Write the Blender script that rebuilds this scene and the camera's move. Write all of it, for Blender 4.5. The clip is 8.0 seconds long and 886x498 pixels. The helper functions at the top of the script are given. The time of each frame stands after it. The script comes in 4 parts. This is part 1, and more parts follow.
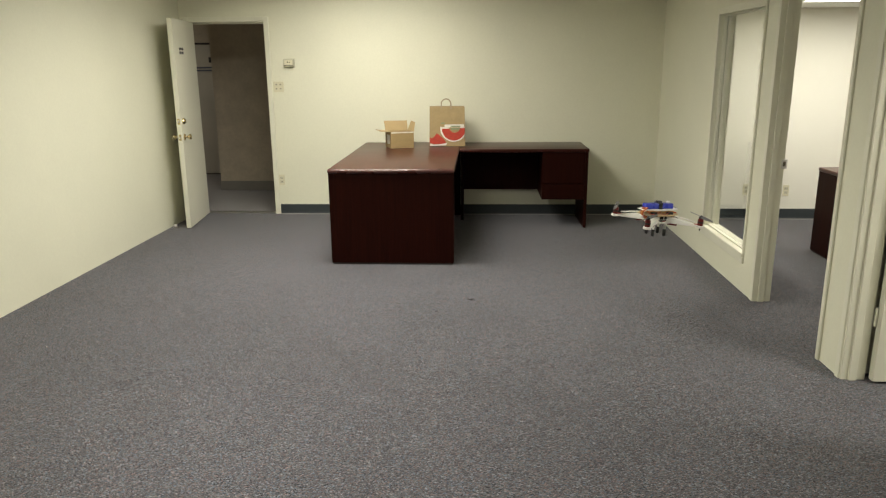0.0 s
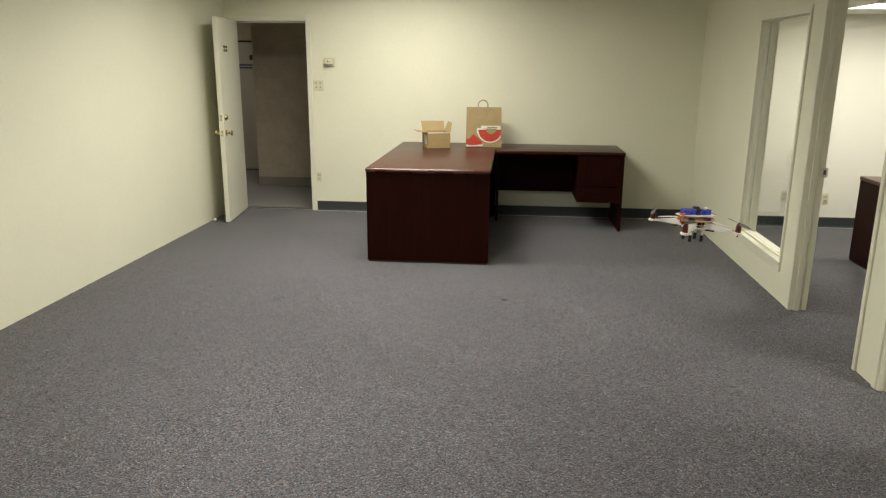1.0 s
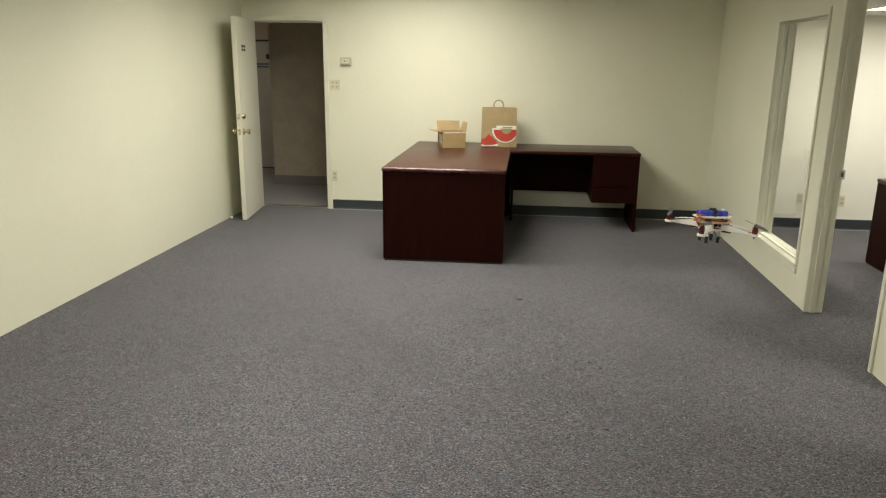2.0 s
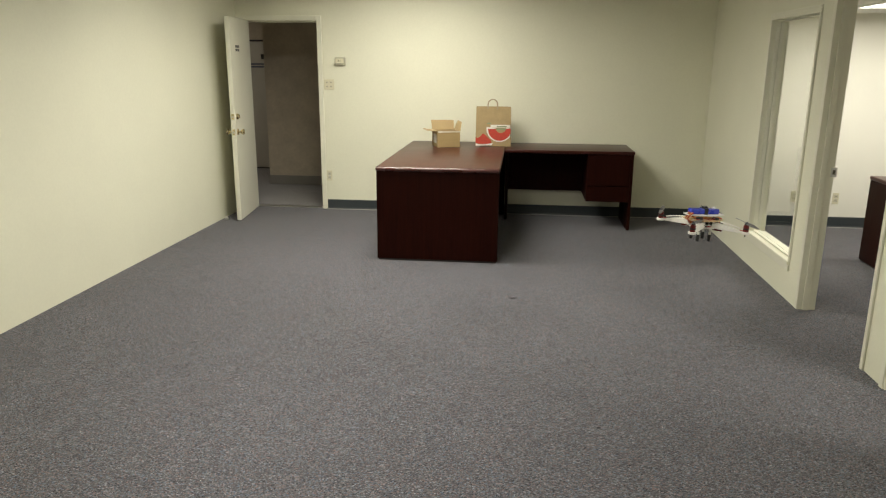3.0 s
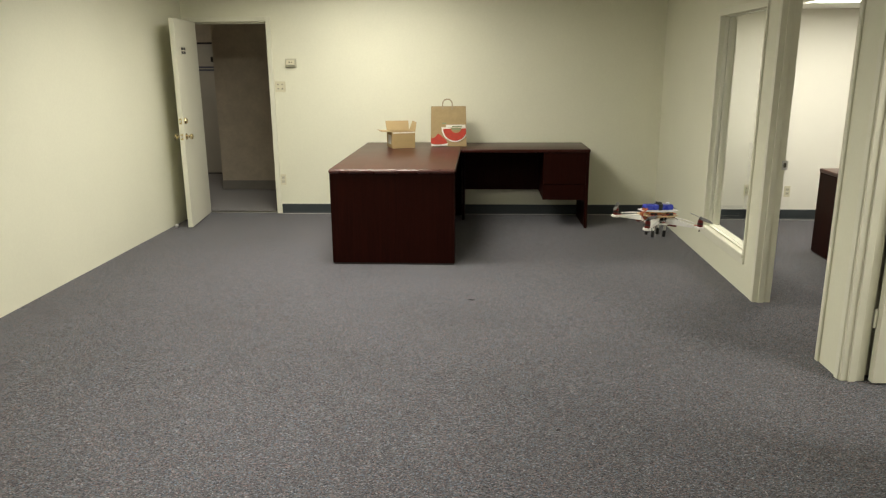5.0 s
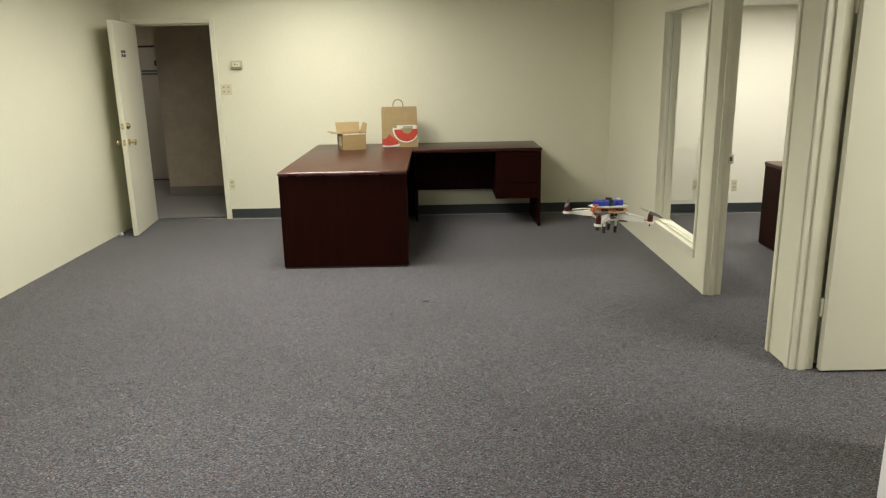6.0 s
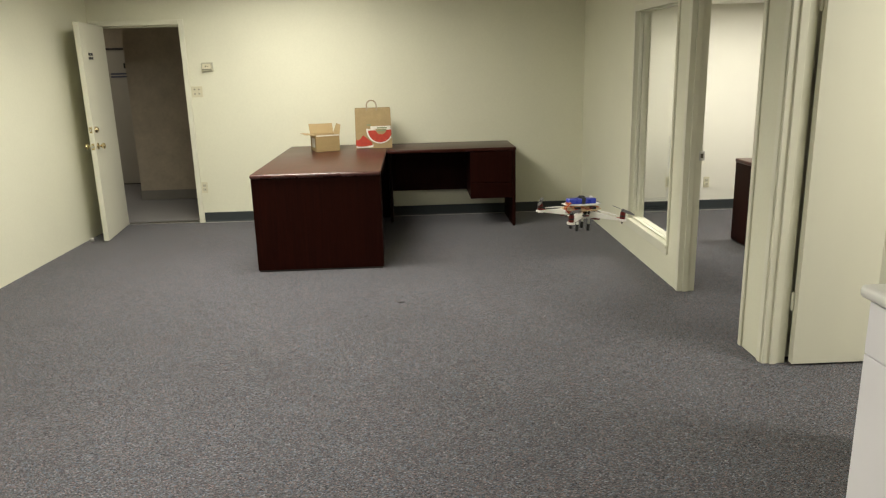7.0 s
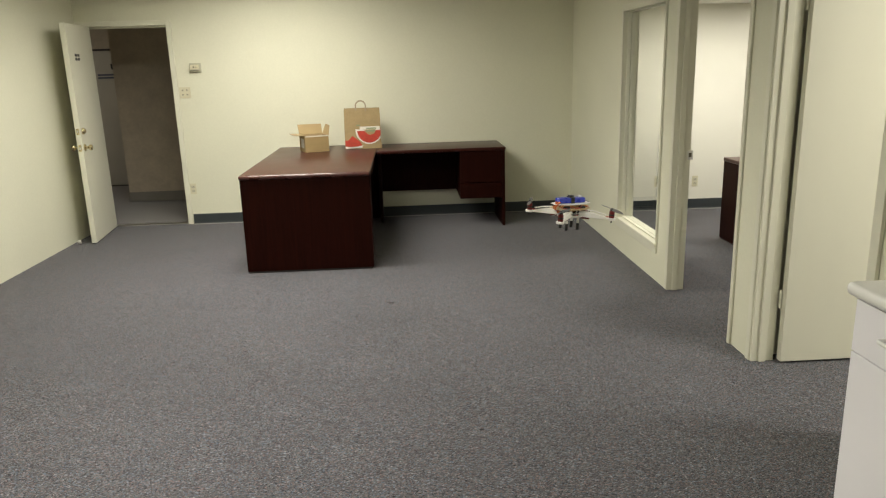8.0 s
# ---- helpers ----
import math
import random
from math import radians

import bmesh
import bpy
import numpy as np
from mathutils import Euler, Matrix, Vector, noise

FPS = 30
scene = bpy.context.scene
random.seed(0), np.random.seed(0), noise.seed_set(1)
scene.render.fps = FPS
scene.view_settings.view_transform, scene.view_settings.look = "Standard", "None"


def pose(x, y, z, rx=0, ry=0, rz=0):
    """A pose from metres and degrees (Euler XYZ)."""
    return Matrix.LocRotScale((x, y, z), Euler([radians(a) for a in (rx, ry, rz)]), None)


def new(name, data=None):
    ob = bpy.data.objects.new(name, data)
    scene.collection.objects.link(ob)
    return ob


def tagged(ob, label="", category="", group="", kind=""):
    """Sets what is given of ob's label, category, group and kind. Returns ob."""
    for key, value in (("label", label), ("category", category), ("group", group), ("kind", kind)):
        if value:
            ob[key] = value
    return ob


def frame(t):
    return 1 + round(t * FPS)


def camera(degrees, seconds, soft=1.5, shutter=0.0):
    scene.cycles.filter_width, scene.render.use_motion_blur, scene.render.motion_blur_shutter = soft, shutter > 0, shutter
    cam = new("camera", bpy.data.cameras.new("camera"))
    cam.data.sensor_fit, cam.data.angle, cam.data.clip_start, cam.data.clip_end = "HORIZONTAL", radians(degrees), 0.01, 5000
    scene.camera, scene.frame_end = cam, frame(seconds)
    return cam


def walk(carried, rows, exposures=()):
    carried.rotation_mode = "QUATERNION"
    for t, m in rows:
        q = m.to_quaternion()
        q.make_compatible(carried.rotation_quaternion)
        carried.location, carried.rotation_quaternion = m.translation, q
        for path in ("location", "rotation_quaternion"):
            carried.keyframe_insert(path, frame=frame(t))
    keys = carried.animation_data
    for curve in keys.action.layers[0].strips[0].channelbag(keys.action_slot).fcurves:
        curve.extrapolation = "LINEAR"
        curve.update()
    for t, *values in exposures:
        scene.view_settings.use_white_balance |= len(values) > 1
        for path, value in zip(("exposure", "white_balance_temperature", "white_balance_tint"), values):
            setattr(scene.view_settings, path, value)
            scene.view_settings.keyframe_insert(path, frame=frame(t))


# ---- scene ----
# ---------------------------------------------------------------- camera
cam = camera(63.0, 8.0, soft=1.25)
EYE_H = 1.524
PATH = [  # seconds, eye x, y, z above EYE_H, pitch, roll, yaw: a pan from a nearly fixed stand
    (0.0, -0.007, 0.007, -0.002, -14.409, 0.495, 2.901), (0.5, -0.018, -0.010, 0.007, -14.406, 0.193, 3.824),
    (1.0, -0.042, -0.051, 0.013, -14.439, -0.357, 5.530), (1.5, -0.072, -0.083, 0.019, -14.474, -0.630, 6.540),
    (3.0, -0.036, -0.087, 0.022, -14.560, -0.351, 6.317), (3.5, -0.030, -0.067, 0.018, -14.520, -0.153, 5.990),
    (4.0, -0.026, -0.044, 0.010, -14.477, -0.077, 5.180), (5.5, 0.016, 0.026, -0.001, -14.420, 0.738, 1.452),
    (6.0, 0.028, 0.052, -0.012, -14.370, 1.069, -0.575), (6.5, 0.043, 0.063, -0.017, -14.353, 1.377, -1.853),
    (7.0, 0.048, 0.064, -0.018, -14.350, 1.484, -2.489), (7.5, 0.053, 0.066, -0.021, -14.342, 1.615, -3.290),
    (8.0, 0.051, 0.065, -0.020, -14.345, 1.615, -3.310)]
walk(cam, [(t, pose(x, y, EYE_H + z, 90 + p, r, yaw)) for t, x, y, z, p, r, yaw in PATH], exposures=[(0.0, 0.0), (8.0, 0.0)])

# ---------------------------------------------------------------- the plan, in metres
X_W, X_E = -3.006, 1.767          # side walls of the office
Y_N, Y_S = 7.394, -1.4            # far wall, wall behind the camera
TH = 0.108                        # wall thickness
X_E2 = X_E + TH
CEIL = 2.44
DOOR_L, DOOR_R, DOOR_H = -2.925, -2.150, 1.941
WIN_F, WIN_N, WIN_B, WIN_T = 5.714, 4.816, 0.262, 1.852   # sidelight opening
D1_F, D1_N = 4.605, 3.644         # doorway to the second office
D2_F, D2_N = 3.401, 2.555         # doorway to the third office
Y_N2, CEIL2 = 7.182, 1.990        # second office
CORR_X, CORR_Y, CORR_END = -3.262, 8.880, 10.26   # corner of the corridor wall, end of its recess
LIGHT = (1.0, 0.960, 0.85)

# ---------------------------------------------------------------- world and lamps
world = bpy.data.worlds.new("world")
world.use_nodes = True
world.node_tree.nodes["Background"].inputs[0].default_value = (0.02, 0.02, 0.022, 1)
world.node_tree.nodes["Background"].inputs[1].default_value = 0.2
scene.world = world


def ceiling_lamp(x, y, z, sx, sy, watts, spread, name="troffer_lamp"):
    data = bpy.data.lights.new(name, "AREA")
    data.shape, data.size, data.size_y, data.energy, data.color = "RECTANGLE", sx, sy, watts, LIGHT
    data.spread = radians(spread)      # louvred fittings: little light near the horizontal
    ob = new(name, data)
    ob.matrix_world = pose(x, y, z)
    return ob


TROFFERS = [  # x, y, ceiling height, size x, size y, watts, spread of the beam
    (-1.10, 5.22, CEIL, 1.16, 0.56, 57, 167), (-1.05, 6.40, CEIL, 1.16, 0.56, 9, 162), (-1.05, 2.75, CEIL, 1.16, 0.56, 37, 152),
    # the last one here, in the third office, is unseen: added to brighten door_2
    (-1.60, 0.75, CEIL, 1.16, 0.56, 25, 152), (3.15, 6.02, CEIL2, 1.16, 0.56, 31, 178), (3.10, 2.00, CEIL, 1.16, 0.56, 52, 175),
    # corridor lamp: out of view, added to lift the dark recess and its door
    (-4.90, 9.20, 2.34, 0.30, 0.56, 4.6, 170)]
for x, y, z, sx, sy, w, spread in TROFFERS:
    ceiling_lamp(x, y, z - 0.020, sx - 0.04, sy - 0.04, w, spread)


# ---------------------------------------------------------------- materials
def mat(name, color, rough=0.6, metal=0.0, vary=0.12, scale=8.0, fine=0.0, fine_scale=250.0, bump=0.0, bump_scale=300.0,
        stretch=(1, 1, 1), coat=0.0, second=None, per_object=0.0):
    """A painted or raw surface: broad mottling, fine grain and relief at real size."""
    m = bpy.data.materials.new(name)
    m.use_nodes = True
    nt = m.node_tree
    n, l = nt.nodes, nt.links
    b = n["Principled BSDF"]
    b.inputs["Roughness"].default_value = rough
    b.inputs["Metallic"].default_value = metal
    b.inputs["Coat Weight"].default_value = coat
    b.inputs["Coat Roughness"].default_value = 0.12
    tc = n.new("ShaderNodeTexCoord")
    mp = n.new("ShaderNodeMapping")
    mp.inputs["Scale"].default_value = stretch
    l.new(tc.outputs["Object"], mp.inputs["Vector"])
    broad = n.new("ShaderNodeTexNoise")
    broad.inputs["Scale"].default_value = scale
    broad.inputs["Detail"].default_value = 5
    l.new(mp.outputs[0], broad.inputs["Vector"])
    mix = n.new("ShaderNodeMix")
    mix.data_type = "RGBA"
    lo = tuple(c * (1 - vary) for c in color)
    hi = second or tuple(min(1, c * (1 + vary)) for c in color)
    mix.inputs[6].default_value = (*lo, 1)
    mix.inputs[7].default_value = (*hi, 1)
    ramp = n.new("ShaderNodeMapRange")
    ramp.inputs[1].default_value, ramp.inputs[2].default_value = 0.32, 0.68
    l.new(broad.outputs["Fac"], ramp.inputs[0])
    l.new(ramp.outputs[0], mix.inputs[0])
    out = mix.outputs[2]
    if fine:
        fn = n.new("ShaderNodeTexNoise")
        fn.inputs["Scale"].default_value = fine_scale
        fn.inputs["Detail"].default_value = 3
        l.new(mp.outputs[0], fn.inputs["Vector"])
        mr = n.new("ShaderNodeMapRange")
        mr.inputs[1].default_value, mr.inputs[2].default_value = 0.3, 0.7
        mr.inputs[3].default_value, mr.inputs[4].default_value = 1 - fine, 1 + fine
        l.new(fn.outputs["Fac"], mr.inputs[0])
        mul = n.new("ShaderNodeMix")
        mul.data_type, mul.blend_type = "RGBA", "MULTIPLY"
        mul.inputs[0].default_value = 1
        l.new(out, mul.inputs[6])
        l.new(mr.outputs[0], mul.inputs[7])
        out = mul.outputs[2]
    l.new(out, b.inputs["Base Color"])
    rr = n.new("ShaderNodeMapRange")
    rr.inputs[3].default_value, rr.inputs[4].default_value = max(0.02, rough - 0.07), min(1, rough + 0.07)
    l.new(broad.outputs["Fac"], rr.inputs[0])
    l.new(rr.outputs[0], b.inputs["Roughness"])
    if bump:
        bn = n.new("ShaderNodeTexNoise")
        bn.inputs["Scale"].default_value = bump_scale
        bn.inputs["Detail"].default_value = 2
        l.new(mp.outputs[0], bn.inputs["Vector"])
        bp = n.new("ShaderNodeBump")
        bp.inputs["Strength"].default_value = bump
        bp.inputs["Distance"].default_value = 0.002
        l.new(bn.outputs["Fac"], bp.inputs["Height"])
        l.new(bp.outputs[0], b.inputs["Normal"])
    return m


def carpet_material(name, base, dark, flecks, size=1.0):
    """Loop pile: rows of small loops in mixed yarns, with broad wear."""
    m = bpy.data.materials.new(name)
    m.use_nodes = True
    nt = m.node_tree
    n, l = nt.nodes, nt.links
    b = n["Principled BSDF"]
    b.inputs["Roughness"].default_value = 0.95
    b.inputs["Specular IOR Level"].default_value = 0.15
    b.inputs["Sheen Weight"].default_value = 0.28
    b.inputs["Sheen Roughness"].default_value = 0.45
    b.inputs["Sheen Tint"].default_value = (0.8, 0.8, 0.8, 1)
    tc = n.new("ShaderNodeTexCoord")
    mp = n.new("ShaderNodeMapping")
    mp.inputs["Scale"].default_value = (0.72 * size, 1.22 * size, 1)
    l.new(tc.outputs["Object"], mp.inputs["Vector"])
    loops = n.new("ShaderNodeTexVoronoi")
    loops.inputs["Scale"].default_value = 246
    l.new(mp.outputs[0], loops.inputs["Vector"])
    hue = n.new("ShaderNodeSeparateColor")
    l.new(loops.outputs["Color"], hue.inputs[0])
    yarn = n.new("ShaderNodeValToRGB")
    yarn.color_ramp.interpolation = "LINEAR"
    e = yarn.color_ramp.elements
    e[0].position, e[0].color = 0.0, (*dark, 1)
    e[1].position, e[1].color = 1.0, (*flecks[0], 1)
    for p, c in ((0.14, dark), (0.42, tuple(0.85 * c for c in base)), (0.66, tuple(1.15 * c for c in base)), (0.80, flecks[1]), (0.90, flecks[2])):
        x = e.new(p)
        x.color = (*c, 1)
    l.new(hue.outputs[0], yarn.inputs[0])
    clump = n.new("ShaderNodeTexNoise")
    clump.inputs["Scale"].default_value = 85
    clump.inputs["Detail"].default_value = 4
    l.new(mp.outputs[0], clump.inputs["Vector"])
    wear = n.new("ShaderNodeTexNoise")
    wear.inputs["Scale"].default_value = 1.3
    wear.inputs["Detail"].default_value = 4
    l.new(tc.outputs["Object"], wear.inputs["Vector"])
    a1 = n.new("ShaderNodeMapRange")
    a1.inputs[1].default_value, a1.inputs[2].default_value, a1.inputs[3].default_value, a1.inputs[4].default_value = 0.3, 0.7, 0.88, 1.12
    l.new(clump.outputs["Fac"], a1.inputs[0])
    a2 = n.new("ShaderNodeMapRange")
    a2.inputs[1].default_value, a2.inputs[2].default_value, a2.inputs[3].default_value, a2.inputs[4].default_value = 0.3, 0.7, 0.93, 1.07
    l.new(wear.outputs["Fac"], a2.inputs[0])
    k = n.new("ShaderNodeMath")
    k.operation = "MULTIPLY"
    l.new(a1.outputs[0], k.inputs[0])
    l.new(a2.outputs[0], k.inputs[1])
    mul = n.new("ShaderNodeMix")
    mul.data_type, mul.blend_type = "RGBA", "MULTIPLY"
    mul.inputs[0].default_value = 1
    l.new(yarn.outputs[0], mul.inputs[6])
    l.new(k.outputs[0], mul.inputs[7])
    l.new(mul.outputs[2], b.inputs["Base Color"])
    bp = n.new("ShaderNodeBump")
    bp.inputs["Strength"].default_value = 0.7
    bp.inputs["Distance"].default_value = 0.004
    bp.invert = True
    l.new(loops.outputs["Distance"], bp.inputs["Height"])
    l.new(bp.outputs[0], b.inputs["Normal"])
    return m


def wood_material(name, dark, light, along, rough=0.28, coat=0.35, spec=0.3):
    """Stained veneer: grain lines drawn out along one axis, with slow colour drift."""
    m = bpy.data.materials.new(name)
    m.use_nodes = True
    nt = m.node_tree
    n, l = nt.nodes, nt.links
    b = n["Principled BSDF"]
    b.inputs["Coat Weight"].default_value = coat
    b.inputs["Specular IOR Level"].default_value = spec
    b.inputs["Coat Roughness"].default_value = 0.16
    tc = n.new("ShaderNodeTexCoord")
    mp = n.new("ShaderNodeMapping")
    mp.inputs["Scale"].default_value = tuple(0.8 if i == along else 14 for i in range(3))
    l.new(tc.outputs["Object"], mp.inputs["Vector"])
    g = n.new("ShaderNodeTexNoise")
    g.inputs["Scale"].default_value = 3.5
    g.inputs["Detail"].default_value = 8
    g.inputs["Roughness"].default_value = 0.65
    g.inputs["Distortion"].default_value = 0.6
    l.new(mp.outputs[0], g.inputs["Vector"])
    r = n.new("ShaderNodeValToRGB")
    r.color_ramp.elements[0].position, r.color_ramp.elements[0].color = 0.32, (*dark, 1)
    r.color_ramp.elements[1].position, r.color_ramp.elements[1].color = 0.70, (*light, 1)
    l.new(g.outputs["Fac"], r.inputs[0])
    l.new(r.outputs[0], b.inputs["Base Color"])
    s = n.new("ShaderNodeTexNoise")
    s.inputs["Scale"].default_value = 6
    l.new(tc.outputs["Object"], s.inputs["Vector"])
    rr = n.new("ShaderNodeMapRange")
    rr.inputs[3].default_value, rr.inputs[4].default_value = rough - 0.015, rough + 0.03
    l.new(s.outputs["Fac"], rr.inputs[0])
    l.new(rr.outputs[0], b.inputs["Roughness"])
    bp = n.new("ShaderNodeBump")
    bp.inputs["Strength"].default_value = 0.08
    bp.inputs["Distance"].default_value = 0.001
    l.new(g.outputs["Fac"], bp.inputs["Height"])
    l.new(bp.outputs[0], b.inputs["Normal"])
    return m


def lit_material(name, color, strength):
    m = bpy.data.materials.new(name)
    m.use_nodes = True
    b = m.node_tree.nodes["Principled BSDF"]
    b.inputs["Base Color"].default_value = (0.85, 0.85, 0.82, 1)
    b.inputs["Emission Color"].default_value = (*color, 1)
    b.inputs["Emission Strength"].default_value = strength
    return m


def glass_material(name):
    m = bpy.data.materials.new(name)
    m.use_nodes = True
    b = m.node_tree.nodes["Principled BSDF"]
    b.inputs["Base Color"].default_value = (0.97, 0.985, 0.975, 1)
    b.inputs["Roughness"].default_value = 0.01
    b.inputs["IOR"].default_value = 1.22
    b.inputs["Transmission Weight"].default_value = 1
    return m


WALL = mat("cream wall paint", (0.738, 0.728, 0.580), 0.75, vary=0.02, scale=1.6, fine=0.015, fine_scale=60, bump=0.12, bump_scale=260)
WALL2 = mat("white wall paint", (0.80, 0.78, 0.69), 0.75, vary=0.02, scale=1.6, bump=0.10, bump_scale=260)
TRIM = mat("cream satin trim paint", (0.74, 0.725, 0.595), 0.42, vary=0.03, scale=5, bump=0.05, bump_scale=120)
LEAF = mat("cream door paint", (0.71, 0.695, 0.575), 0.42, vary=0.025, scale=3, bump=0.05, bump_scale=90, stretch=(1, 1, 0.25))
CARPET = carpet_material("grey loop carpet", (0.088, 0.090, 0.100), (0.015, 0.015, 0.020), [(0.325, 0.322, 0.332), (0.200, 0.126, 0.118), (0.074, 0.124, 0.190)])
CORR_CARPET = carpet_material("taupe corridor carpet", (0.22, 0.205, 0.195), (0.16, 0.15, 0.145), [(0.28, 0.26, 0.25), (0.23, 0.20, 0.19), (0.22, 0.21, 0.22)])
BASE = mat("slate vinyl base", (0.034, 0.042, 0.046), 0.5, vary=0.12, scale=4)
CEILM = mat("white ceiling tile", (0.78, 0.77, 0.72), 0.9, vary=0.03, scale=20, fine=0.06, fine_scale=180, bump=0.3, bump_scale=160)
GRID = mat("white enamel grid", (0.80, 0.79, 0.75), 0.4, vary=0.02)
PAPER = mat("marbled corridor wallpaper", (0.52, 0.45, 0.345), 0.8, vary=0.10, scale=5, fine=0.05, fine_scale=30, bump=0.1)
CORR_DOOR = mat("grey corridor door paint", (0.52, 0.49, 0.42), 0.5, vary=0.04, scale=3)
DARK_FRAME = mat("dark brown door frame", (0.035, 0.030, 0.027), 0.5)
CORR_BASE = mat("grey corridor base", (0.23, 0.215, 0.19), 0.6, vary=0.05)
# same wood as the tops; the uprights' weak light is put into this darker colour
MAHOG_SHADED = wood_material("shaded mahogany veneer upright", (0.0125, 0.0022, 0.0012), (0.0215, 0.0039, 0.0020), 2, 0.48, 0.0, 0.06)
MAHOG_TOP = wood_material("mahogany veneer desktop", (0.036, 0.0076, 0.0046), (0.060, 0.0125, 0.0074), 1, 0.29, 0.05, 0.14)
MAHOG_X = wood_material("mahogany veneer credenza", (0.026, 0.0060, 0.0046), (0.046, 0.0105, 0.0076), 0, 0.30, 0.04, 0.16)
EDGE = wood_material("polished mahogany edge", (0.045, 0.011, 0.009), (0.075, 0.018, 0.014), 0, 0.27, 0.45, 0.5)
BLACK = mat("black plastic", (0.012, 0.012, 0.012), 0.45, vary=0.2)
BRASS = mat("worn brass", (0.74, 0.63, 0.40), 0.22, 1.0, vary=0.15, scale=30)
STEEL = mat("brushed steel", (0.55, 0.54, 0.52), 0.32, 1.0, vary=0.1, scale=40)
IVORY = mat("ivory plastic", (0.66, 0.62, 0.45), 0.4, vary=0.03)
IVORY_D = mat("grey beige plastic", (0.50, 0.48, 0.36), 0.5, vary=0.06)
SLOT = mat("dark slot", (0.10, 0.09, 0.06), 0.6)
CARD = mat("brown corrugated card", (0.340, 0.240, 0.108), 0.85, vary=0.06, scale=6, fine=0.05, fine_scale=40, stretch=(1, 1, 4), bump=0.15, bump_scale=90)
CARD_IN = mat("card inside", (0.39, 0.285, 0.142), 0.88, vary=0.06, scale=6, bump=0.1, bump_scale=90)
KRAFT = mat("kraft paper", (0.365, 0.268, 0.134), 0.8, vary=0.07, scale=9, fine=0.05, fine_scale=60, bump=0.3, bump_scale=35)
TWIST = mat("paper strap", (0.36, 0.29, 0.19), 0.85, vary=0.2, scale=90)
RED = mat("red print", (0.45, 0.045, 0.024), 0.6, vary=0.14, scale=26)
WHITE_P = mat("white print", (0.78, 0.74, 0.66), 0.6, vary=0.03)
GREEN_P = mat("green grey print", (0.24, 0.29, 0.16), 0.6, vary=0.1)
LABEL_P = mat("pale carton label", (0.62, 0.60, 0.55), 0.6, vary=0.1, scale=40)
LAM = mat("white laminate", (0.87, 0.85, 0.885), 0.35, vary=0.02, scale=3)
LAM_TOP = mat("white counter laminate", (0.78, 0.77, 0.74), 0.3, vary=0.02, scale=5)
NYLON_W = mat("white nylon", (0.82, 0.80, 0.75), 0.45, vary=0.04)
NYLON_R = mat("red anodised metal", (0.13, 0.012, 0.010), 0.32, 0.3, vary=0.15)
PCB = mat("tan fibreglass board", (0.55, 0.40, 0.22), 0.5, vary=0.12, scale=60)
BLUE = mat("blue shrink wrap", (0.020, 0.040, 0.42), 0.28, vary=0.12, scale=30, coat=0.3)
PROP = mat("dark grey nylon propeller", (0.10, 0.10, 0.10), 0.4)
WIRE_R = mat("red wire", (0.42, 0.03, 0.02), 0.4)
WIRE_Y = mat("orange yellow wire", (0.60, 0.28, 0.05), 0.4)
BLUE_SIGN = mat("dark blue sign", (0.10, 0.11, 0.16), 0.5)
DIFF = lit_material("lit diffuser", LIGHT, 6.0)
GLASS = glass_material("clear window glass")
EDGE_STRIP = mat("pale carpet edge and toe light", (0.42, 0.41, 0.38), 0.9)
LINT = mat("pale lint", (0.6, 0.58, 0.54), 0.9)
STAIN = mat("dark carpet stain", (0.030, 0.029, 0.032), 0.95)


# ---------------------------------------------------------------- mesh helpers
def box(bm, x0, y0, z0, x1, y1, z1, bevel=0.0, seg=2):
    """Add a box between two corners, with rounded edges if asked."""
    sx, sy, sz = abs(x1 - x0), abs(y1 - y0), abs(z1 - z0)
    m = Matrix.LocRotScale(((x0 + x1) / 2, (y0 + y1) / 2, (z0 + z1) / 2), None, (sx, sy, sz))
    made = bmesh.ops.create_cube(bm, size=1, matrix=m)
    if bevel:
        edges = list({e for v in made["verts"] for e in v.link_edges})
        bmesh.ops.bevel(bm, geom=edges, offset=min(bevel, sx / 2.2, sy / 2.2, sz / 2.2), segments=seg, affect="EDGES", profile=0.5)
    return bm


def boxed(*a, bevel=0.0, seg=2):
    return box(bmesh.new(), *a, bevel=bevel, seg=seg)


def rod(bm, a, b, r0, r1=None, n=16):
    """Add a capped round bar from a to b."""
    a, b = Vector(a), Vector(b)
    d = b - a
    m = Matrix.Translation((a + b) / 2) @ d.to_track_quat("Z", "Y").to_matrix().to_4x4()
    bmesh.ops.create_cone(bm, cap_ends=True, segments=n, radius1=r0, radius2=r0 if r1 is None else r1, depth=d.length, matrix=m)
    return bm


def turned(profile, n=24, m=None):
    """A body of revolution about z from (radius, height) pairs."""
    bm = bmesh.new()
    rings = []
    for r, z in profile:
        rings.append([bm.verts.new((r * math.cos(2 * math.pi * i / n), r * math.sin(2 * math.pi * i / n), z)) for i in range(n)])
    for p, q in zip(rings, rings[1:]):
        for i in range(n):
            bm.faces.new((p[i], p[(i + 1) % n], q[(i + 1) % n], q[i]))
    bm.faces.new(rings[0][::-1])
    bm.faces.new(rings[-1])
    if m is not None:
        bm.transform(m)
    return bm


